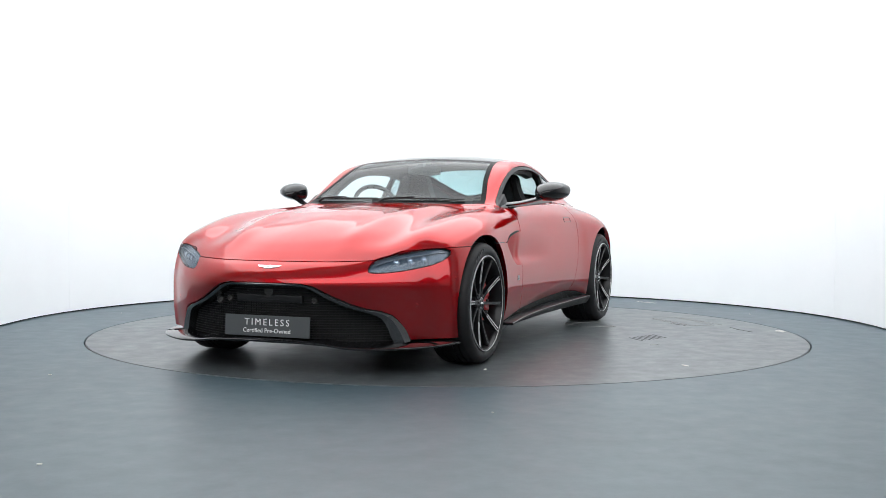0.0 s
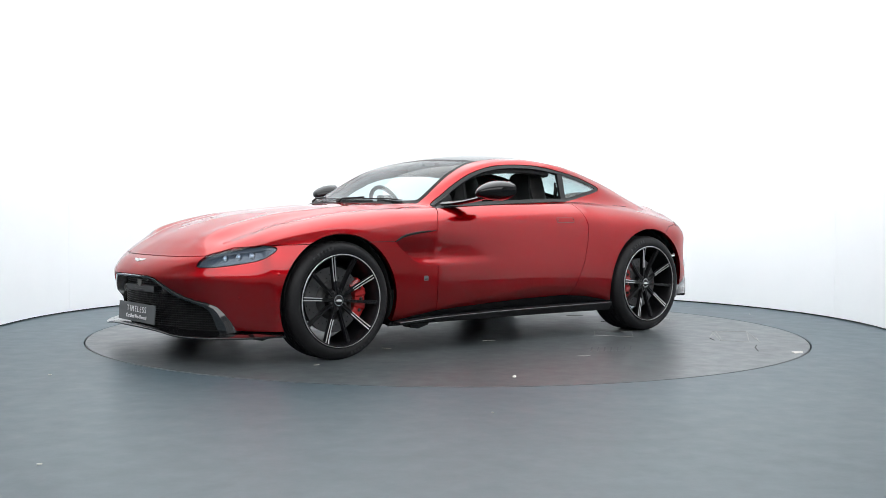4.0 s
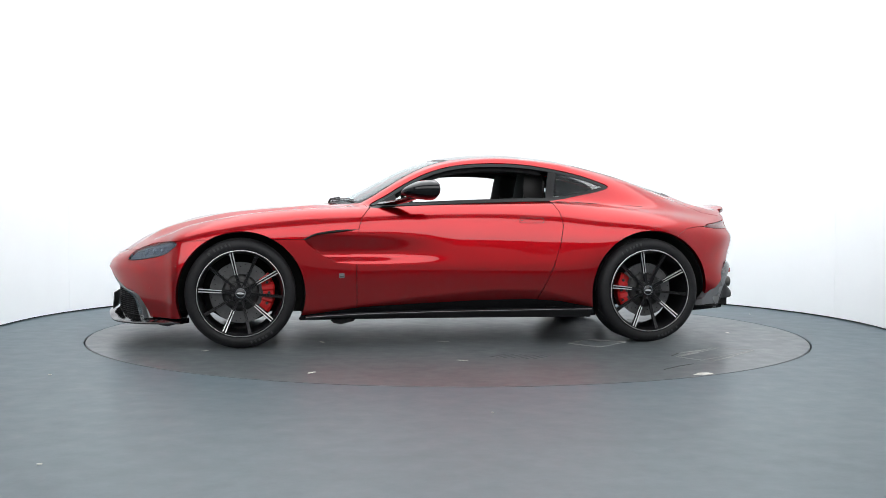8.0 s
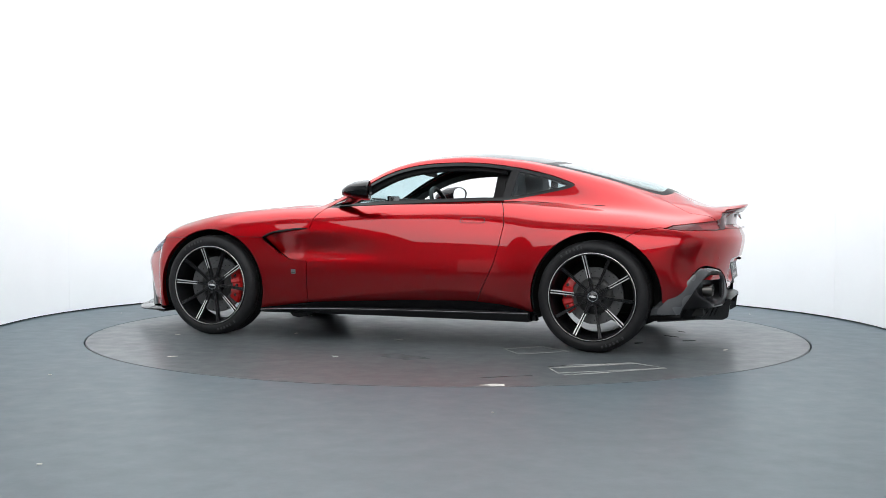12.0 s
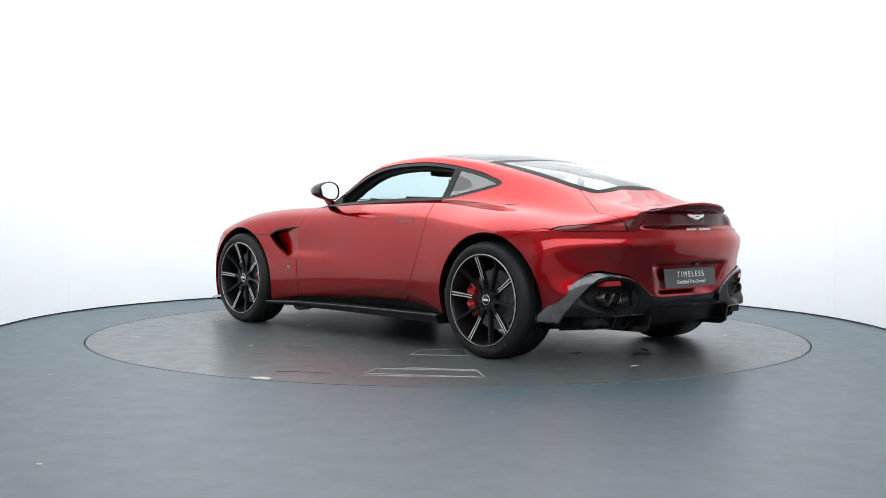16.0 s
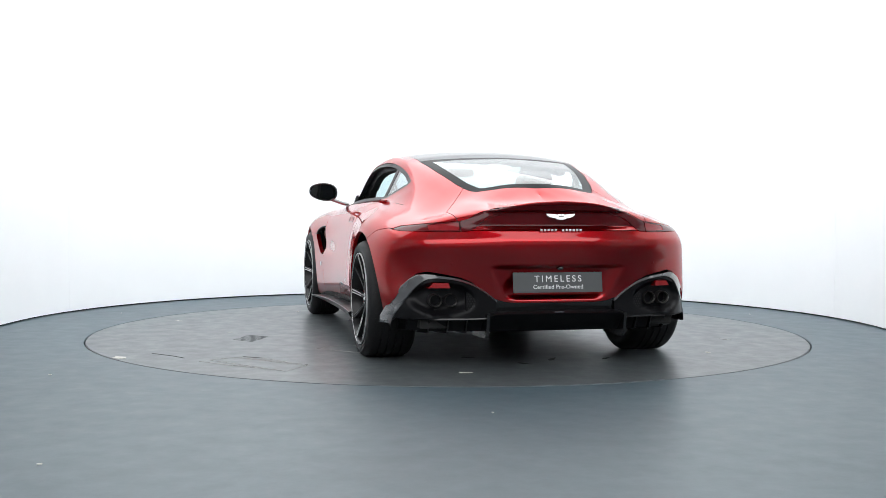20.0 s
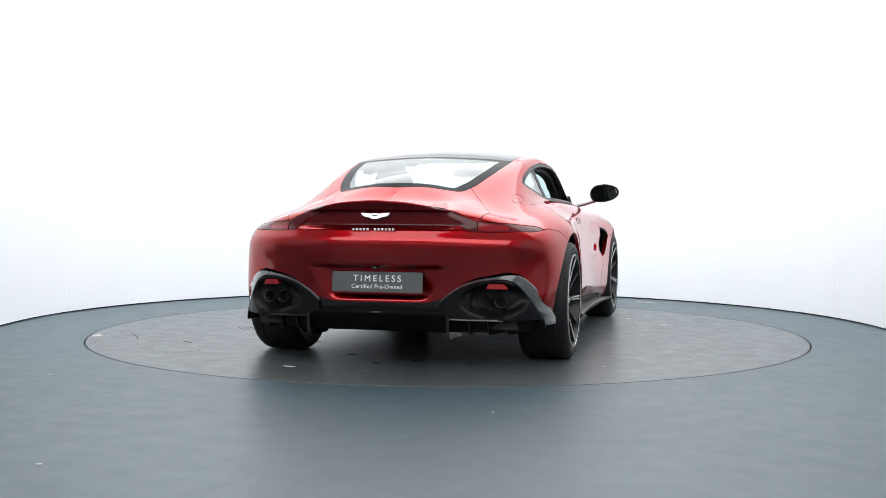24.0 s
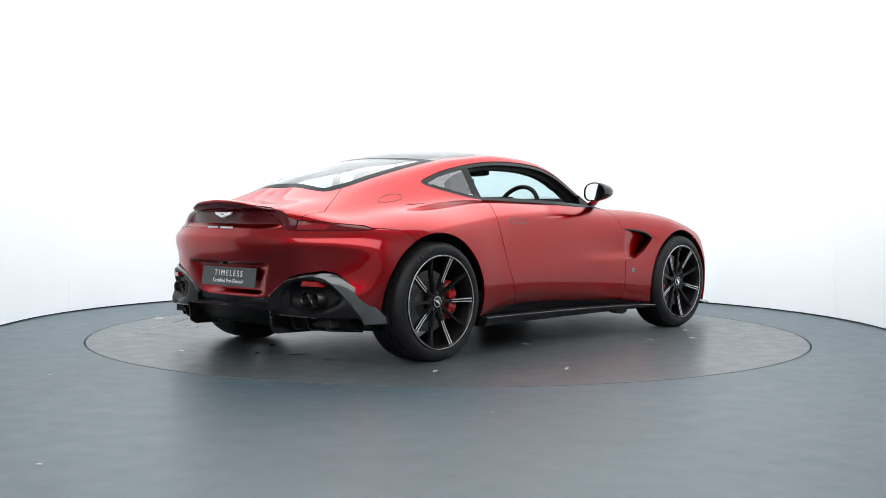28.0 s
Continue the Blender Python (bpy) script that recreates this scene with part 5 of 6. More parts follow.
def build_headlights(car, lamp):
    for s in (0, 1):
        sg = -1 if s else 1
        lens = part_skin("headlight", lamp, LAMP_GLASS, car, "swept clear headlight with projector lenses", 0.004, s)
        deep = Skin(lamp.V - lamp.N * 0.016, lamp.N, lamp.F)
        part_skin("lamp_bowl", deep, LAMP_BODY, lens, "grey lamp housing", 0.002, s)
        seam = Skin(lamp.V - lamp.N * 0.004, lamp.N, lamp.F)
        rim_in = cut(seam, head_field(seam, shrink(crom(HEADLIGHT, 5, True), 0.004)))[1]
        part_skin("lamp_seal", Skin(rim_in.V + rim_in.N * 0.003, rim_in.N, rim_in.F), SEAL, lens, "", 0.016, s)
        for a, z, r in ((0.16, 0.600, 0.022), (0.235, 0.608, 0.023), (0.315, 0.620, 0.023)):
            p = Vector((HL_A[0] + HL_E[0] * a, HL_A[1] + HL_E[1] * a, z))
            near = snap(p)
            c = Vector(near[0]) - Vector(near[1]) * 0.012
            d = Vector((0.88, 0.42, 0.12)).normalized()
            q = Vector((0, 1, 0)).rotation_difference(d)
            for prof, mat, nm in (([(0.001, 0.006), (r * 0.55, 0.003), (r * 0.8, -0.003)], LAMP_LENS, "projector_lens"),
                                  ([(r * 0.8, -0.004), (r * 0.82, 0.004), (r, 0.002), (r, -0.03)], LAMP_BODY, "projector_ring")):
                bm = bmesh.new()
                spin(bm, prof, 20)
                bmesh.ops.recalc_face_normals(bm, faces=bm.faces)
                for v in bm.verts:
                    w = q @ v.co + c
                    v.co = Vector((w.x, sg * w.y, w.z))
                if s:
                    bmesh.ops.reverse_faces(bm, faces=bm.faces)
                smooth(part(nm, bm, mat, lens), 40)
        # slim light guide along the upper edge
        bm = bmesh.new()
        pts = []
        for a, z in ((0.05, 0.592), (0.11, 0.622), (0.20, 0.636), (0.30, 0.652), (0.39, 0.660), (0.44, 0.655)):
            near = snap(Vector((HL_A[0] + HL_E[0] * a, HL_A[1] + HL_E[1] * a, z)))
            w = Vector(near[0]) - Vector(near[1]) * 0.010
            pts.append((w.x, sg * w.y, w.z))
        tube(bm, pts, 0.004, 6)
        part("light_guide", bm, BADGE_GREY, lens)


def build_rear(car):
    # glossy strips that frame the recesses of the tailpipes, from behind the wheel up and across to the middle
    tx = lambda y: -1.6 - 0.505 * math.sqrt(max(0.0, 1 - min(1, abs(y) / 0.925) ** 4.6))
    outer = [(-1.752, 0.926, 0.250), (-1.758, 0.925, 0.285), (-1.872, 0.880, 0.400), (-1.950, 0.822, 0.482), (-1.985, 0.776, 0.520), (-2.012, 0.732, 0.533), (-2.052, 0.662, 0.526),
             (-2.082, 0.572, 0.512), (-2.098, 0.486, 0.487), (-2.106, 0.418, 0.448), (-2.112, 0.350, 0.396)]
    inner = [(-1.885, 0.888, 0.250), (-1.898, 0.880, 0.285), (-1.960, 0.822, 0.385), (-2.010, 0.768, 0.460), (-2.032, 0.730, 0.492), (-2.050, 0.690, 0.506), (-2.072, 0.640, 0.507),
             (-2.098, 0.560, 0.496), (-2.112, 0.478, 0.470), (-2.118, 0.408, 0.428), (-2.122, 0.345, 0.376)]
    outer = [Vector(p) for p in crom(outer[:2], 1)] + [Vector(p) for p in crom(outer[1:], 4)[1:]]
    inner = [Vector(p) for p in crom(inner[:2], 1)] + [Vector(p) for p in crom(inner[1:], 4)[1:]]
    for s in (1, -1):
        side = lambda p: Vector((p.x, s * p.y, p.z))
        bm = bmesh.new()
        rows = []
        for o, i in zip(outer, inner):
            w = (i - o)
            rows.append([side(o + Vector((0.05, -0.02, -0.01))), side(o + Vector((0.006, 0, 0))), side(o + 0.10 * w + Vector((-0.003, 0, 0))), side(i - 0.10 * w + Vector((-0.003, 0, 0))), side(i + Vector((0.006, 0, 0))),
                         side(i + Vector((0.06, -0.012, -0.012)))])
        loft_solid(bm, rows)
        smooth(part("trim_wing", bm, WING_GREY, car, "gloss black strip framing the tailpipe recess, greyed for its reflections"), 35)
        # dark face inside the strip, with a rounded hollow round the pipes and a closed underside
        bm = bmesh.new()
        rows = []
        for i in inner:
            foot = 0.288 if i.z > 0.30 else i.z - 0.012
            fx = min(i.x, tx(i.y) - 0.045 * float(sstep(0.58, 0.76, i.y)))
            row = [side(i + Vector((0.02, 0, 0.004)))]
            for k in range(15):
                t = k / 14
                z = i.z + (foot - i.z) * t
                x = i.x + 0.003 + (fx - i.x) * math.sin(min(1.0, 1.4 * t) * math.pi / 2)
                e = ((i.y - 0.640) / 0.165) ** 2 + ((z - 0.398) / 0.085) ** 2
                x += 0.060 * (1 - float(sstep(0.45, 1.25, e)))
                row.append(side(Vector((x, i.y, z))))
            row.append(side(Vector((fx + 0.012, i.y, foot - 0.006))))
            row.append(side(Vector((fx + 0.16, i.y * 0.98, foot - 0.004))))
            rows.append(row)
        grid_faces(bm, rows)
        bmesh.ops.recalc_face_normals(bm, faces=bm.faces)
        smooth(part("tailpipe_pod", bm, POD_BLACK, car, "black hollow round the tailpipes"), 45)
        # perforated panel beside the pipes
        bm = bmesh.new()
        plate_from_outline(bm, [(0.418, 0.335), (0.515, 0.330), (0.515, 0.440), (0.49, 0.425), (0.455, 0.385)], 0.004, -0.0125, lambda a, b, d: (tx(a) + d, s * a, b))
        part("perforated_panel", bm, POD_BLACK, car)
        bm = bmesh.new()
        for i in range(6):
            for j in range(8):
                y, z = 0.43 + 0.014 * i + (0.007 if j % 2 else 0), 0.345 + 0.0135 * j
                if z < 0.345 + (y - 0.41) * 0.95:
                    spin(bm, [(0.0004, -0.0005), (0.0042, -0.0005), (0.0042, 0.004)], 6)
                    bm.verts.ensure_lookup_table()
                    for v in bm.verts[-18:]:
                        v.co = Vector((tx(y) - 0.0140 + v.co.y, s * (y + v.co.x), z + v.co.z))
        part("perforation", bm, DARK, car)
        # twin tailpipes
        for y in (0.672, 0.587):
            bm = bmesh.new()
            spin(bm, [(0.030, 0.06), (0.031, 0.0), (0.034, -0.003), (0.0365, 0.0), (0.037, 0.06)], 32)
            bmesh.ops.recalc_face_normals(bm, faces=bm.faces)
            for v in bm.verts:
                v.co = Vector((-2.052 + v.co.y, s * y + v.co.x, 0.388 + v.co.z))
            pipe = smooth(part("tailpipe", bm, PIPE_RIM, car, "round black tailpipe"), 40)
            bm = bmesh.new()
            spin(bm, [(0.001, 0.055), (0.0302, 0.055), (0.0302, 0.008)], 24)
            for v in bm.verts:
                v.co = Vector((-2.052 + v.co.y, s * y + v.co.x, 0.388 + v.co.z))
            part("pipe_bore", bm, DARK, pipe)
        bm = bmesh.new()
        plate_from_outline(bm, [(0.600, 0.458), (0.712, 0.456), (0.690, 0.484), (0.610, 0.486)], 0.0, 0.05, lambda a, b, d: (tx(a) - 0.024 + d, s * a, b))
        part("rear_reflector", bm, REFLECTOR, car, "red rear reflector")
        # low lip and strakes under the pods
        bm = bmesh.new()
        rows = []
        for y in np.linspace(0.39, 0.83, 10):
            x = tx(y)
            z = 0.296 - 0.02 * (y - 0.39)
            rows.append([(x - 0.016, s * y, z), (x - 0.018, s * y, z - 0.008), (x + 0.10, s * y, z - 0.014), (x + 0.10, s * y, z)])
        loft_solid(bm, rows)
        smooth(part("rear_lip", bm, GLOSS_BLACK, car), 40)
        bm = bmesh.new()
        rows = []
        for y in np.linspace(0.39, 0.80, 8):
            x = tx(y)
            rows.append([(x + 0.03, s * y, 0.285), (x + 0.075, s * y, 0.212), (x + 0.30, s * y, 0.19), (x + 0.30, s * y, 0.285)])
        loft_solid(bm, rows)
        smooth(part("diffuser_side", bm, POD_BLACK, car), 40)
        for y in (0.50, 0.60, 0.70):
            bm = bmesh.new()
            plate_from_outline(bm, [(tx(y) + 0.01, 0.282), (tx(y) + 0.045, 0.205), (-1.72, 0.18), (-1.72, 0.29)], s * y - 0.004, s * y + 0.004, lambda a, b, d: (a, d, b))
            part("diffuser_fin", bm, GLOSS_BLACK, car)
    # middle diffuser
    bm = bmesh.new()
    rows = []
    for y, z0, z1 in ((-0.405, 0.185, 0.295), (-0.395, 0.183, 0.318), (-0.36, 0.182, 0.328), (0.0, 0.182, 0.331), (0.36, 0.182, 0.328), (0.395, 0.183, 0.318), (0.405, 0.185, 0.295)):
        b = -0.016 * (1 - (y / 0.405) ** 2)
        rows.append([(-2.125 + b, y, z1), (-2.150 + b, y, z1 - 0.012), (-2.133 + b, y, z1 - 0.022), (-2.05, y, z0 + 0.03), (-1.80, y, z0), (-1.80, y, z1)])
    loft_solid(bm, rows)
    smooth(part("diffuser", bm, POD_BLACK, car, "black rear diffuser"), 40)
    for y in (-0.40, 0.40):
        bm = bmesh.new()
        plate_from_outline(bm, [(-2.150, 0.316), (-2.135, 0.20), (-2.10, 0.180), (-1.85, 0.175), (-1.85, 0.32)], y - 0.008, y + 0.008, lambda a, b, d: (a, d, b))
        part("diffuser_fence", bm, GLOSS_BLACK, car)
    bm = bmesh.new()
    box(bm, -2.166, 0, 0.325, 0.006, 0.05, 0.006, 0.001)
    part("diffuser_light", bm, LAMP_BODY, car)
    # number plate, emblem and bars in place of lettering
    add_plate(car, (-2.142, 0.0, 0.487), True)
    add_wings(car, (-2.180, 0, 0.852), 0.165, True)
    for y0, n in ((0.118, 5), (-0.006, 6)):
        for i in range(n):
            bm = bmesh.new()
            y = y0 - i * 0.0205
            box(bm, -2.198, y, 0.776, 0.006, 0.012, 0.012, 0.0015)
            part("script_bar", bm, EMBLEM, car)
    for y in (0.60, -0.60):
        add_sensor(car, (-2.10, y, 0.583))
    for y in (0.748, -0.748):
        add_sensor(car, (-2.01, y, 0.505), GLOSS_BLACK)
    bm = bmesh.new()
    spin(bm, [(0.001, 0.012), (0.014, 0.010), (0.018, 0.0), (0.018, -0.02)], 14)
    for v in bm.verts:
        v.co = Vector((-2.178 - v.co.y, v.co.x, 0.566 + v.co.z * 0.5))
    part("rear_camera", bm, GLOSS_BLACK, car)


# ---------------------------------------------------------------- mirrors, handles, wipers
def build_mirrors(car):
    for s in (1, -1):
        prof = [(0.335, 0.965, 0.992, 0.010, 0.010), (0.315, 0.970, 0.998, 0.040, 0.026), (0.275, 0.978, 1.006, 0.076, 0.042), (0.225, 0.984, 1.010, 0.097, 0.058), (0.17, 0.987, 1.011, 0.106, 0.064), (0.135, 0.988, 1.011, 0.107, 0.066), (0.128, 0.988, 1.011, 0.100, 0.060)]
        rings = []
        n = 28
        for x, y, z, a, b in prof:
            ring = []
            for k in range(n):
                t = 2 * math.pi * k / n
                c, sn = math.cos(t), math.sin(t)
                ry = a * math.copysign(abs(c) ** 0.75, c)
                rz = b * math.copysign(abs(sn) ** 0.8, sn)
                taper = 1 - 0.22 * max(0, ry / a) if a else 1
                ring.append(Vector((x - 0.26 * ry * min(1.0, max(0.0, (0.33 - x) / 0.18)), s * (y + ry), z + rz * taper + 0.006 * ry / max(a, 0.01))))
            rings.append(ring)
        bm = bmesh.new()
        vs = grid_faces(bm, rings, True)
        bm.faces.new(vs[0])
        # hollow back for the glass
        inner = [bm.verts.new(Vector((v.co.x + 0.012, v.co.y, v.co.z))) for v in vs[-1]]
        cen = sum((v.co for v in inner), Vector()) / n
        for v in inner:
            v.co = cen + (v.co - cen) * 0.93
        for k in range(n):
            bm.faces.new((vs[-1][k], vs[-1][(k + 1) % n], inner[(k + 1) % n], inner[k]))
        bm.faces.new(inner)
        bmesh.ops.recalc_face_normals(bm, faces=bm.faces)
        ob = smooth(part("door_mirror", bm, MIRROR_SHELL, car, "gloss black door mirror"), 50)
        bm = bmesh.new()
        ring = [Vector((v.x + 0.008, v.y, v.z)) for v in rings[-1]]
        cen = sum(ring, Vector()) / n
        a = [bm.verts.new(cen + (v - cen) * 0.92) for v in ring]
        b = [bm.verts.new(cen + (v - cen) * 0.92 + Vector((0.003, 0, 0))) for v in ring]
        bm.faces.new(a)
        bm.faces.new(b)
        for k in range(n):
            bm.faces.new((a[k], a[(k + 1) % n], b[(k + 1) % n], b[k]))
        bmesh.ops.recalc_face_normals(bm, faces=bm.faces)
        part("mirror_glass", bm, MIRROR_FACE, ob, "mirror glass")
        # arm on the door
        bm = bmesh.new()
        rows = []
        for x, y, z, w, h in ((0.43, 0.755, 0.922, 0.045, 0.012), (0.37, 0.800, 0.928, 0.060, 0.013), (0.315, 0.850, 0.940, 0.055, 0.013), (0.27, 0.905, 0.957, 0.050, 0.014), (0.25, 0.945, 0.968, 0.045, 0.014)):
            rows.append([(x + w, s * y, z - h * 0.3), (x + w * 0.4, s * y, z + h), (x - w * 0.5, s * y, z + h * 0.8), (x - w, s * y, z - h * 0.2), (x - w * 0.4, s * y, z - h), (x + w * 0.5, s * y, z - h)])
        loft_solid(bm, [list(map(tuple, r)) for r in crom(rows, 4)])
        smooth(part("mirror_arm", bm, GLOSS_BLACK, ob, "slim black mirror arm"), 50)
        # black triangle at the foot of the window
        bm = bmesh.new()
        tri = [(0.50, 0.905), (0.40, 0.960), (0.345, 0.990), (0.330, 0.918), (0.40, 0.910)]
        plate_from_outline(bm, tri, 0.0, 0.02, lambda a, b, d: (a, s * (0.735 - 0.30 * (b - 0.90) - 0.12 * max(0, a - 0.36) - d), b))
        part("window_corner", bm, SATIN_BLACK, car)


def rounded_rect(w, h, r, n=5):
    out = []
    for cx, cy, a0 in ((w / 2 - r, h / 2 - r, 0), (-w / 2 + r, h / 2 - r, 90), (-w / 2 + r, -h / 2 + r, 180), (w / 2 - r, -h / 2 + r, 270)):
        for i in range(n + 1):
            a = radians(a0 + 90 * i / n)
            out.append((cx + r * math.cos(a), cy + r * math.sin(a)))
    return out


def skin_patch(name, outline, centre, mat, parent, proud, side, ring=0.0, label=""):
    """A shallow plate that follows the side skin; ring: width of a hollow outline."""
    bm = bmesh.new()
    pts = outline
    cx, cz = centre

    def at(p, off):
        q = snap((cx + p[0], 0.9, cz + p[1]), True)
        return (cx + p[0], side * (q[0][1] + off), cz + p[1])
    a = [bm.verts.new(at(p, proud)) for p in pts]
    if ring:
        k = [(p[0] * (1 - ring / 0.085), p[1] * (1 - ring / 0.018)) for p in pts]
        b = [bm.verts.new(at(p, proud)) for p in k]
        c = [bm.verts.new(at(p, -0.004)) for p in k]
        e = [bm.verts.new(at(p, -0.004)) for p in pts]
        n = len(a)
        for i in range(n):
            j = (i + 1) % n
            bm.faces.new((a[i], a[j], b[j], b[i]))
            bm.faces.new((b[i], b[j], c[j], c[i]))
            bm.faces.new((a[i], a[j], e[j], e[i]))
    else:
        e = [bm.verts.new(at(p, -0.004)) for p in pts]
        bm.faces.new(a)
        n = len(a)
        for i in range(n):
            bm.faces.new((a[i], a[(i + 1) % n], e[(i + 1) % n], e[i]))
    bmesh.ops.recalc_face_normals(bm, faces=bm.faces)
    return part(name, bm, mat, parent, label)


def build_side_details(car, doors):
    for s, d in ((1, doors[0]), (-1, doors[1])):
        skin_patch("door_handle", rounded_rect(0.170, 0.036, 0.015), (-0.552, 0.816), SEAL, d, 0.0018, s, 0.0034, "flush red door handle with dark outline")
        bm = bmesh.new()
        q = snap((-0.485, 0.9, 0.816), True)
        spin(bm, [(0.0005, 0.002), (0.004, 0.002), (0.005, -0.002)], 10)
        for v in bm.verts:
            v.co = Vector((-0.485 + v.co.x, s * (q[0][1] + v.co.y), 0.816 + v.co.z))
        part("lock_button", bm, SEAL, d)
        skin_patch("side_badge", rounded_rect(0.034, 0.030, 0.003), (0.713, 0.458), BADGE_GREY, car, 0.0022, s, 0.0, "small grey square badge")
        skin_patch("side_badge_bar", rounded_rect(0.024, 0.008, 0.001), (0.713, 0.452), PIPE_RIM, car, 0.003, s)
        # bright lower edge of the side windows
        bm = bmesh.new()
        pts = [(x, s * (snap((x, 0.78, z), True)[0][1] + 0.002), z) for x, z in ((0.44, 0.903), (0.22, 0.911), (0.0, 0.922), (-0.2, 0.931), (-0.4, 0.938), (-0.6, 0.944), (-0.72, 0.947))]
        tube(bm, crom(pts, 4), 0.005, 6)
        part("window_strip", bm, SATIN_BLACK, d, "black strip under the window")
    # fuel flap outline on one flank
    bm = bmesh.new()
    c = Vector((-1.46, 0, 0.965))
    ring = []
    for k in range(41):
        a = 2 * math.pi * k / 40
        q = snap((c.x + 0.095 * math.cos(a), 0.66, c.z + 0.052 * math.sin(a)))
        p = Vector(q[0]) + Vector(q[1]) * 0.0002
        ring.append((p.x, -p.y, p.z))
    ring = [Vector(p) for p in ring[:-1]]
    for _ in range(6):
        ring = [0.25 * ring[k - 1] + 0.5 * ring[k] + 0.25 * ring[(k + 1) % 40] for k in range(40)]
    tube(bm, ring + ring[:1], 0.0016, 5)
    part("fuel_flap_joint", bm, SEAL, car, "thin round joint of the fuel flap")


def build_wipers(car):
    for y0, y1, lift in ((0.52, -0.10, 0.014), (-0.02, -0.60, 0.017)):
        bm = bmesh.new()
        pts = []
        for t in np.linspace(0, 1, 10):
            y = y0 + (y1 - y0) * t
            x = 0.705 - 0.42 * y * y - 0.03 * math.sin(math.pi * t)
            q = snap((x, abs(y), 0.95))
            pts.append((q[0][0], y, q[0][2] + lift))
        tube(bm, pts, [0.002] + [0.0042] * 8 + [0.002], 8)
        w = smooth(part("wiper", bm, SATIN_BLACK, car, "black windscreen wiper"), 50)
        bm = bmesh.new()
        tube(bm, [(p[0], p[1], p[2] - 0.010) for p in pts], 0.0035, 6)
        part("wiper_rubber", bm, SEAL, w)
        bm = bmesh.new()
        b = pts[-2]
        m = pts[5]
        tube(bm, [(b[0] + 0.035, b[1] - 0.01, b[2] - 0.02), (b[0] + 0.028, b[1] + 0.03, b[2] + 0.004), (m[0] + 0.01, m[1] + 0.02, m[2] + 0.012), (m[0], m[1], m[2] + 0.006)], [0.010, 0.007, 0.005, 0.004], 8)
        smooth(part("wiper_arm", bm, SATIN_BLACK, w), 50)
    # dark scuttle below the screen
    bm = bmesh.new()
    rows = []
    for y in np.linspace(-0.60, 0.60, 17):
        x = 0.752 - 0.40 * y * y
        q = snap((x, abs(y), 0.94))
        rows.append([(x + 0.030, y, q[0][2] - 0.020), (x - 0.010, y, q[0][2] - 0.012), (x - 0.05, y, q[0][2] - 0.05), (x + 0.02, y, q[0][2] - 0.06)])
    loft_solid(bm, rows)
    part("scuttle", bm, DARK, car)


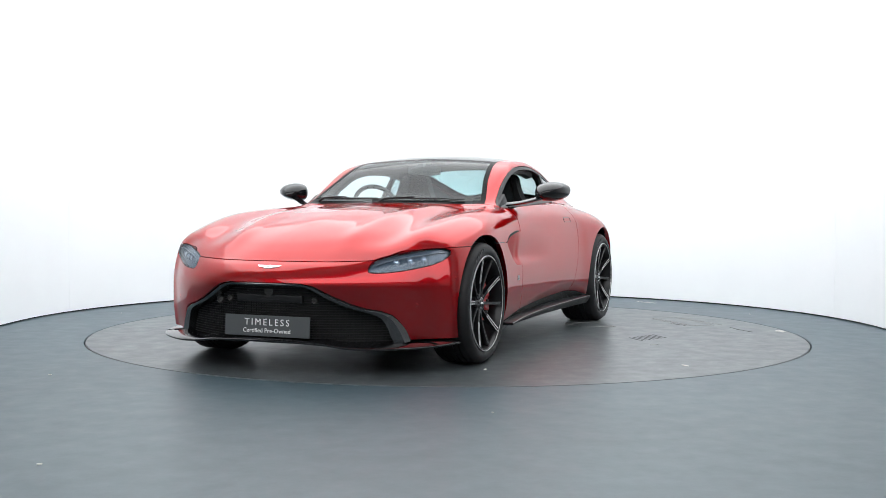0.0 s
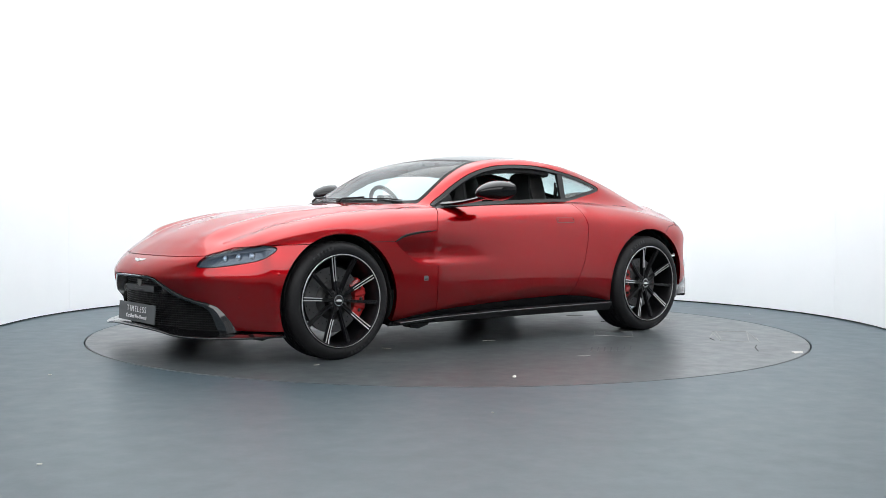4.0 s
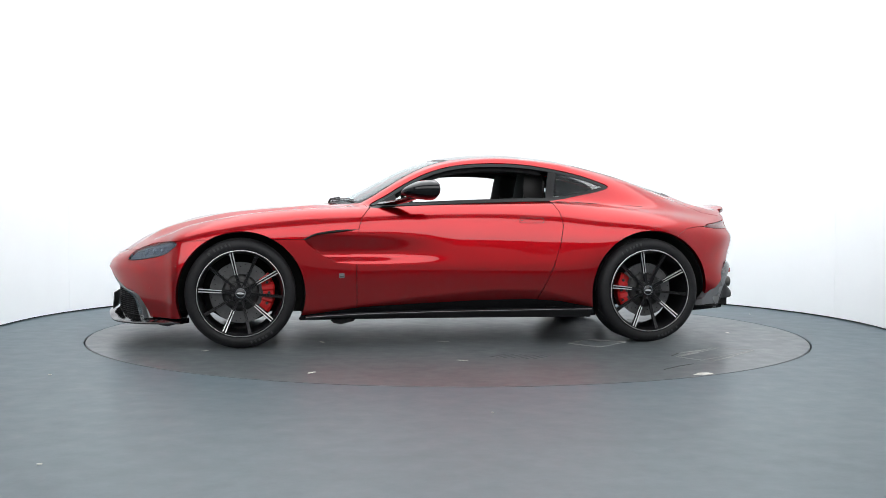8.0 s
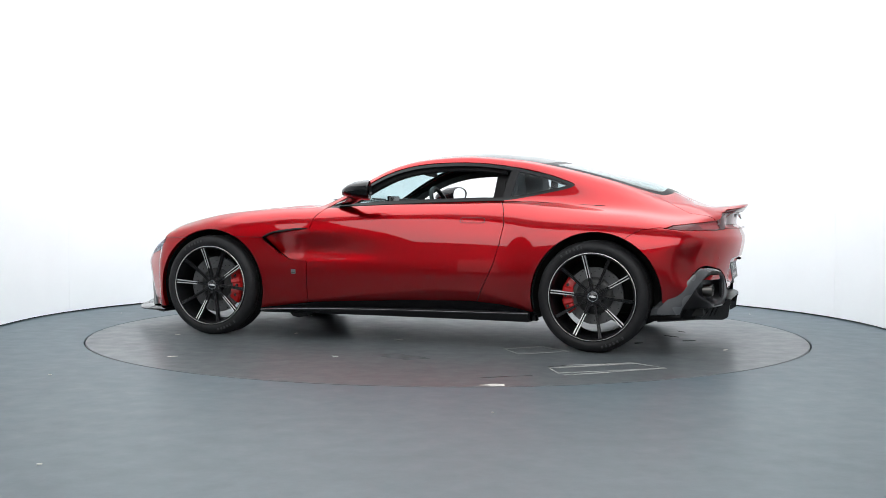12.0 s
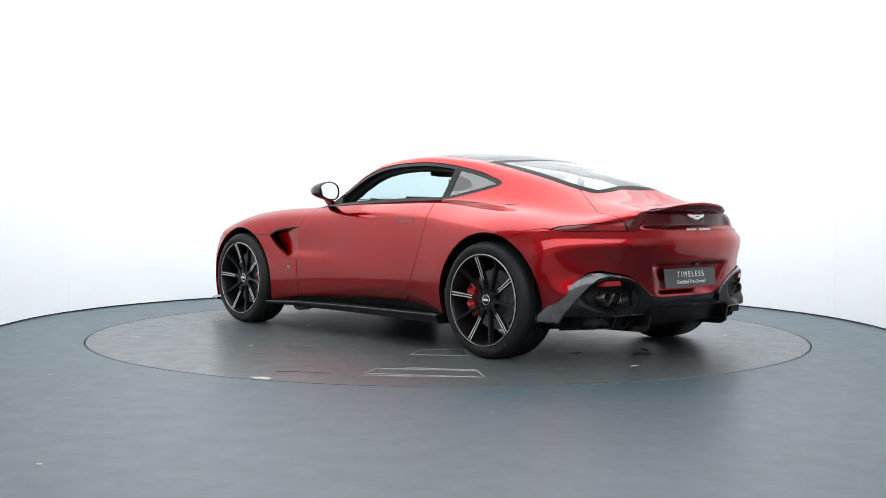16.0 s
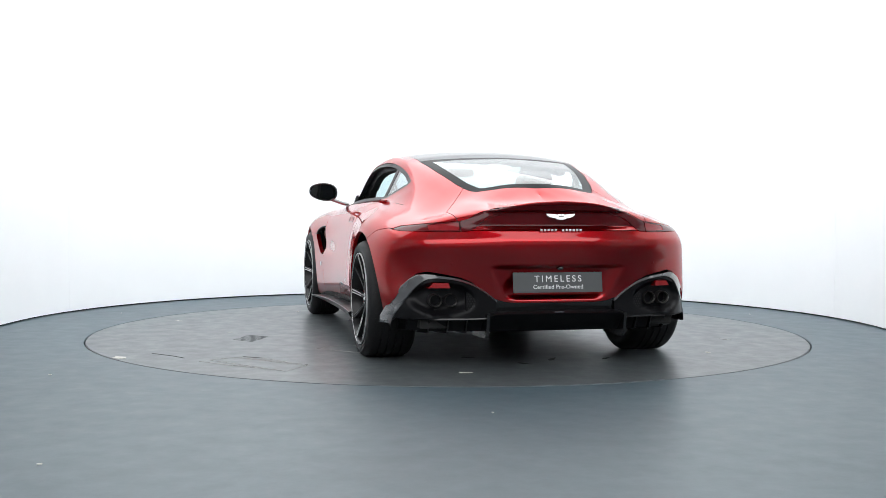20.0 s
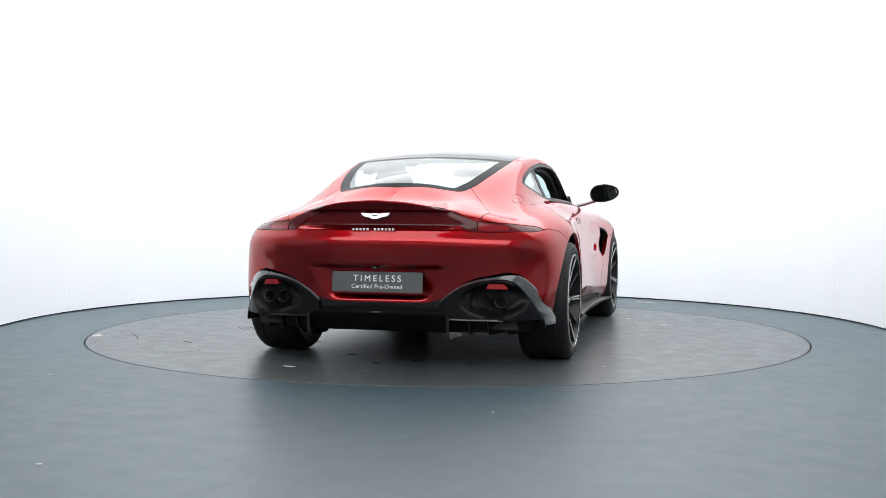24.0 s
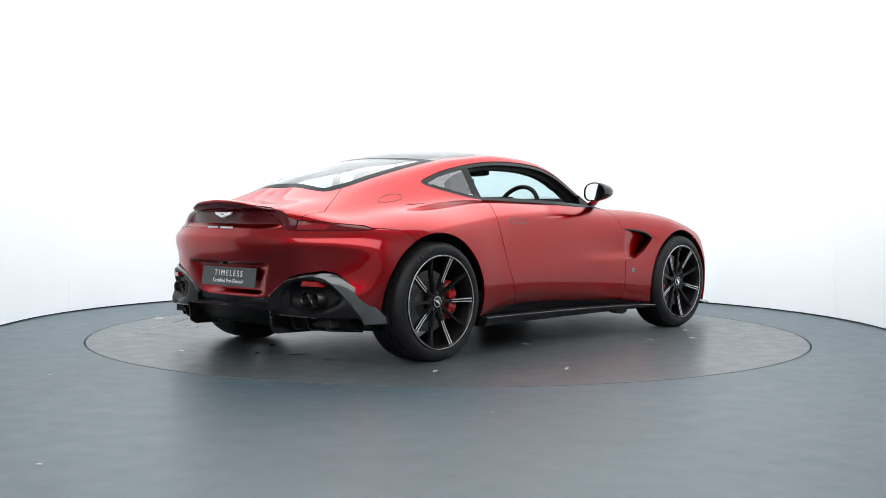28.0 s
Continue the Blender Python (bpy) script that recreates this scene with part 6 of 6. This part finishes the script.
# ---------------------------------------------------------------- cabin
def build_cabin(car):
    for s in (1, -1):
        seat = empty_part("seat", car, pose(-0.30, s * 0.365, 0.0), "black leather sports seat")
        bm = bmesh.new()
        rows = []
        for x, z, w, h in ((0.26, 0.46, 0.20, 0.05), (0.22, 0.50, 0.235, 0.09), (0.05, 0.49, 0.245, 0.10), (-0.15, 0.46, 0.245, 0.10), (-0.26, 0.46, 0.24, 0.10)):
            rows.append([(x, -w, z - h), (x, -w, z + 0.02), (x, -w * 0.75, z + 0.045), (x, -w * 0.5, z), (x, w * 0.5, z), (x, w * 0.75, z + 0.045), (x, w, z + 0.02), (x, w, z - h)])
        loft_solid(bm, rows)
        smooth(part("seat_cushion", bm, SEAT_BLACK, seat), 50)
        bm = bmesh.new()
        rows = []
        for x, z, w, d in ((-0.20, 0.45, 0.22, 0.11), (-0.24, 0.60, 0.25, 0.13), (-0.285, 0.75, 0.265, 0.13), (-0.32, 0.88, 0.245, 0.115), (-0.345, 0.98, 0.17, 0.10), (-0.352, 1.06, 0.135, 0.095), (-0.365, 1.13, 0.115, 0.07), (-0.38, 1.155, 0.08, 0.035)):
            rows.append([(x - d, -w * 0.8, z), (x - d * 0.2, -w, z), (x + 0.055, -w * 0.92, z), (x + 0.045, -w * 0.66, z), (x, -w * 0.45, z), (x, w * 0.45, z), (x + 0.045, w * 0.66, z), (x + 0.055, w * 0.92, z), (x - d * 0.2, w, z), (x - d, w * 0.8, z)])
        loft_solid(bm, [list(map(tuple, r)) for r in crom(rows, 3)])
        smooth(part("seat_back", bm, SEAT_BLACK, seat), 50)
        bm = bmesh.new()
        for k in range(5):
            box(bm, -0.325 - 0.02 * k * 0.4, (k - 2) * 0.04, 0.80, 0.012, 0.012, 0.22, 0.005)
        part("seat_fluting", bm, SEAT_BLACK, seat)
        # belt loop
        bm = bmesh.new()
        tube(bm, [(-0.42, s * 0.24, 0.95), (-0.40, s * 0.27, 1.02), (-0.40, s * 0.27, 1.08), (-0.43, s * 0.26, 1.04), (-0.44, s * 0.24, 0.95)], 0.008, 6)
        part("belt_guide", bm, SEAT_BLACK, seat)
    # dashboard
    bm = bmesh.new()
    rows = []
    for y, k in ((-0.72, 0.0), (-0.60, 0.6), (-0.37, 1.0), (-0.10, 0.7), (0.0, 0.8), (0.10, 0.7), (0.37, 0.75), (0.60, 0.6), (0.72, 0.0)):
        h = 0.90 + 0.030 * k
        rows.append([(0.66, y, 0.80), (0.62, y, h - 0.035), (0.50, y, h - 0.005), (0.36, y, h), (0.29, y, h - 0.02), (0.30, y, 0.78), (0.40, y, 0.60), (0.62, y, 0.60)])
    loft_solid(bm, [list(map(tuple, r)) for r in crom(rows, 3)])
    smooth(part("dashboard", bm, TRIM_DARK, car, "black dashboard"), 45)
    bm = bmesh.new()
    box(bm, 0.40, -0.37, 0.945, 0.16, 0.30, 0.05, 0.02)
    smooth(part("instrument_hood", bm, TRIM_DARK, car), 50)
    bm = bmesh.new()
    box(bm, 0.34, 0.0, 0.95, 0.015, 0.22, 0.07, 0.006)
    part("centre_screen", bm, GLOSS_BLACK, car)
    bm = bmesh.new()
    box(bm, -0.05, 0, 0.50, 0.80, 0.20, 0.36, 0.04)
    part("centre_console", bm, TRIM_DARK, car)
    # steering wheel on the right-hand side
    wheel = empty_part("steering_wheel", car, pose(0.075, -0.365, 0.885, 0, -68, 0), "black steering wheel")
    bm = bmesh.new()
    ring = []
    for k in range(41):
        a = 2 * math.pi * k / 40
        r = 0.178 - 0.012 * max(0, -math.cos(a)) ** 3
        ring.append((r * math.cos(a), r * math.sin(a), 0))
    tube(bm, ring, 0.016, 10)
    smooth(part("steering_rim", bm, SEAT_BLACK, wheel), 60)
    bm = bmesh.new()
    spin(bm, [(0.001, 0.01), (0.055, 0.006), (0.065, -0.01), (0.05, -0.06)], 24, "Z")
    part("steering_boss", bm, TRIM_DARK, wheel)
    for a in (90, 270, 180):
        bm = bmesh.new()
        box(bm, 0.11, 0, -0.006, 0.12, 0.034, 0.014, 0.005, Matrix.Rotation(radians(a), 4, "Z"))
        part("steering_spoke", bm, TRIM_DARK, wheel)
    # inside mirror and its stalk
    bm = bmesh.new()
    rows = []
    for y, k in ((-0.125, 0.5), (-0.118, 0.85), (-0.06, 1.0), (0.06, 1.0), (0.118, 0.85), (0.125, 0.5)):
        rows.append([(0.045 + 0.014 * k, y, 1.165 + 0.030 * k), (0.045 - 0.014 * k, y, 1.160 + 0.032 * k), (0.045 - 0.014 * k, y, 1.160 - 0.032 * k), (0.045 + 0.014 * k, y, 1.165 - 0.030 * k)])
    loft_solid(bm, rows)
    rm = smooth(part("inside_mirror", bm, TRIM_DARK, car, "black inside mirror"), 50)
    bm = bmesh.new()
    tube(bm, [(0.055, 0, 1.185), (0.05, 0, 1.20), (0.03, 0, 1.215)], [0.012, 0.014, 0.018], 8)
    part("mirror_stalk", bm, TRIM_DARK, rm)
    bm = bmesh.new()
    box(bm, -0.01, 0, 1.212, 0.09, 0.11, 0.022, 0.008, None)
    part("sensor_housing", bm, TRIM_DARK, car)
    # sun visors
    for s in (1, -1):
        bm = bmesh.new()
        box(bm, -0.10, s * 0.27, 1.212, 0.12, 0.30, 0.016, 0.006)
        part("sun_visor", bm, HEADLINER, car)
    # headliner, parcel floor, bulkhead
    bm = bmesh.new()
    rows = []
    for x in np.linspace(-0.10, -0.93, 12):
        rows.append([(x, y, snap((x, abs(y), 1.25))[0][2] - 0.035) for y in np.linspace(-0.50, 0.50, 13)])
    grid_faces(bm, rows)
    r = bmesh.ops.extrude_face_region(bm, geom=bm.faces[:])
    for v in r["geom"]:
        if isinstance(v, bmesh.types.BMVert):
            v.co.z += 0.012
    bmesh.ops.recalc_face_normals(bm, faces=bm.faces)
    smooth(part("headliner", bm, HEADLINER, car), 40)
    # cloth lining of the pillars and the roof rails inside the door windows
    line = np.array(crom(DLO, 6, True))
    rings = [np.array(shrink(line, d)) for d in (0.010, 0.052, 0.060, 0.020)]
    keep = [k for k in range(len(line)) if line[k][0] > -0.73 and line[k][1] > 0.955]
    start = next((n for n in range(1, len(keep)) if keep[n] - keep[n - 1] > 1), 0)
    keep = keep[start:] + keep[:start]
    for s in (1, -1):
        rows = []
        for k in keep:
            y = snap((line[k][0], 0.6, line[k][1]), True)[0][1]
            rows.append([(ring[k][0], s * (y - d), ring[k][1]) for ring, d in zip(rings, (0.026, 0.040, 0.085, 0.100))])
        bm = bmesh.new()
        loft_solid(bm, rows)
        smooth(part("pillar_lining", bm, TRIM_DARK, car, "black pillar lining"), 50)
    bm = bmesh.new()
    box(bm, -1.30, 0, 0.80, 0.95, 1.16, 0.05, 0.01)
    part("parcel_floor", bm, HEADLINER, car)
    bm = bmesh.new()
    box(bm, -0.86, 0, 0.62, 0.06, 1.30, 0.42, 0.01)
    part("bulkhead", bm, TRIM_DARK, car)


SNAP_GRID = None


def snap(p, side=False):
    """The nearest place on the left skin and its normal; side: nearest in x and z alone."""
    V, N = SNAP_GRID
    p = np.asarray(p, float)
    if side:
        d = (V[:, 0] - p[0]) ** 2 + (V[:, 2] - p[2]) ** 2 + np.where(V[:, 1] < 0.55, 9, 0)
    else:
        d = ((V - [p[0], abs(p[1]), p[2]]) ** 2).sum(1)
    i = int(np.argmin(d))
    s = -1 if p[1] < 0 else 1
    q = V[i].copy()
    if side:
        q[0], q[2] = p[0], p[2]
    return (q * [1, s, 1]).tolist(), (N[i] * [1, s, 1]).tolist()


# ---------------------------------------------------------------- assembly
build_floor()
build_walls()
build_softboxes()
build_fill_panels()
build_booth_ceiling()
turntable = build_turntable()
build_floor_specks()
car = new("sports_car")
tagged(car, "red metallic two-door sports coupe with black trim on the turntable", "car")
lamp_skin, door_obs, screen_ob = build_body(car)
build_running_gear(car)
build_skirts(car)
build_front(car)
build_headlights(car, lamp_skin)
build_rear(car)
build_mirrors(car)
build_side_details(car, door_obs)
build_wipers(car)
build_cabin(car)


# ---------------------------------------------------------------- motion
def heading(t):
    return -112.0 - 7.1877 * t + 0.0021 * (t - 14) ** 2


def motions():
    rows_t, rows_c = [], []
    for i in range(29):
        t = float(i)
        a = heading(t)
        m = pose(0, 0, 0, 0, 0, a)
        rows_t.append((t, m))
        rows_c.append((t, m @ pose(CAR_AT[0], CAR_AT[1], 0.0)))
    walk(turntable, rows_t)
    walk(car, rows_c)


motions()
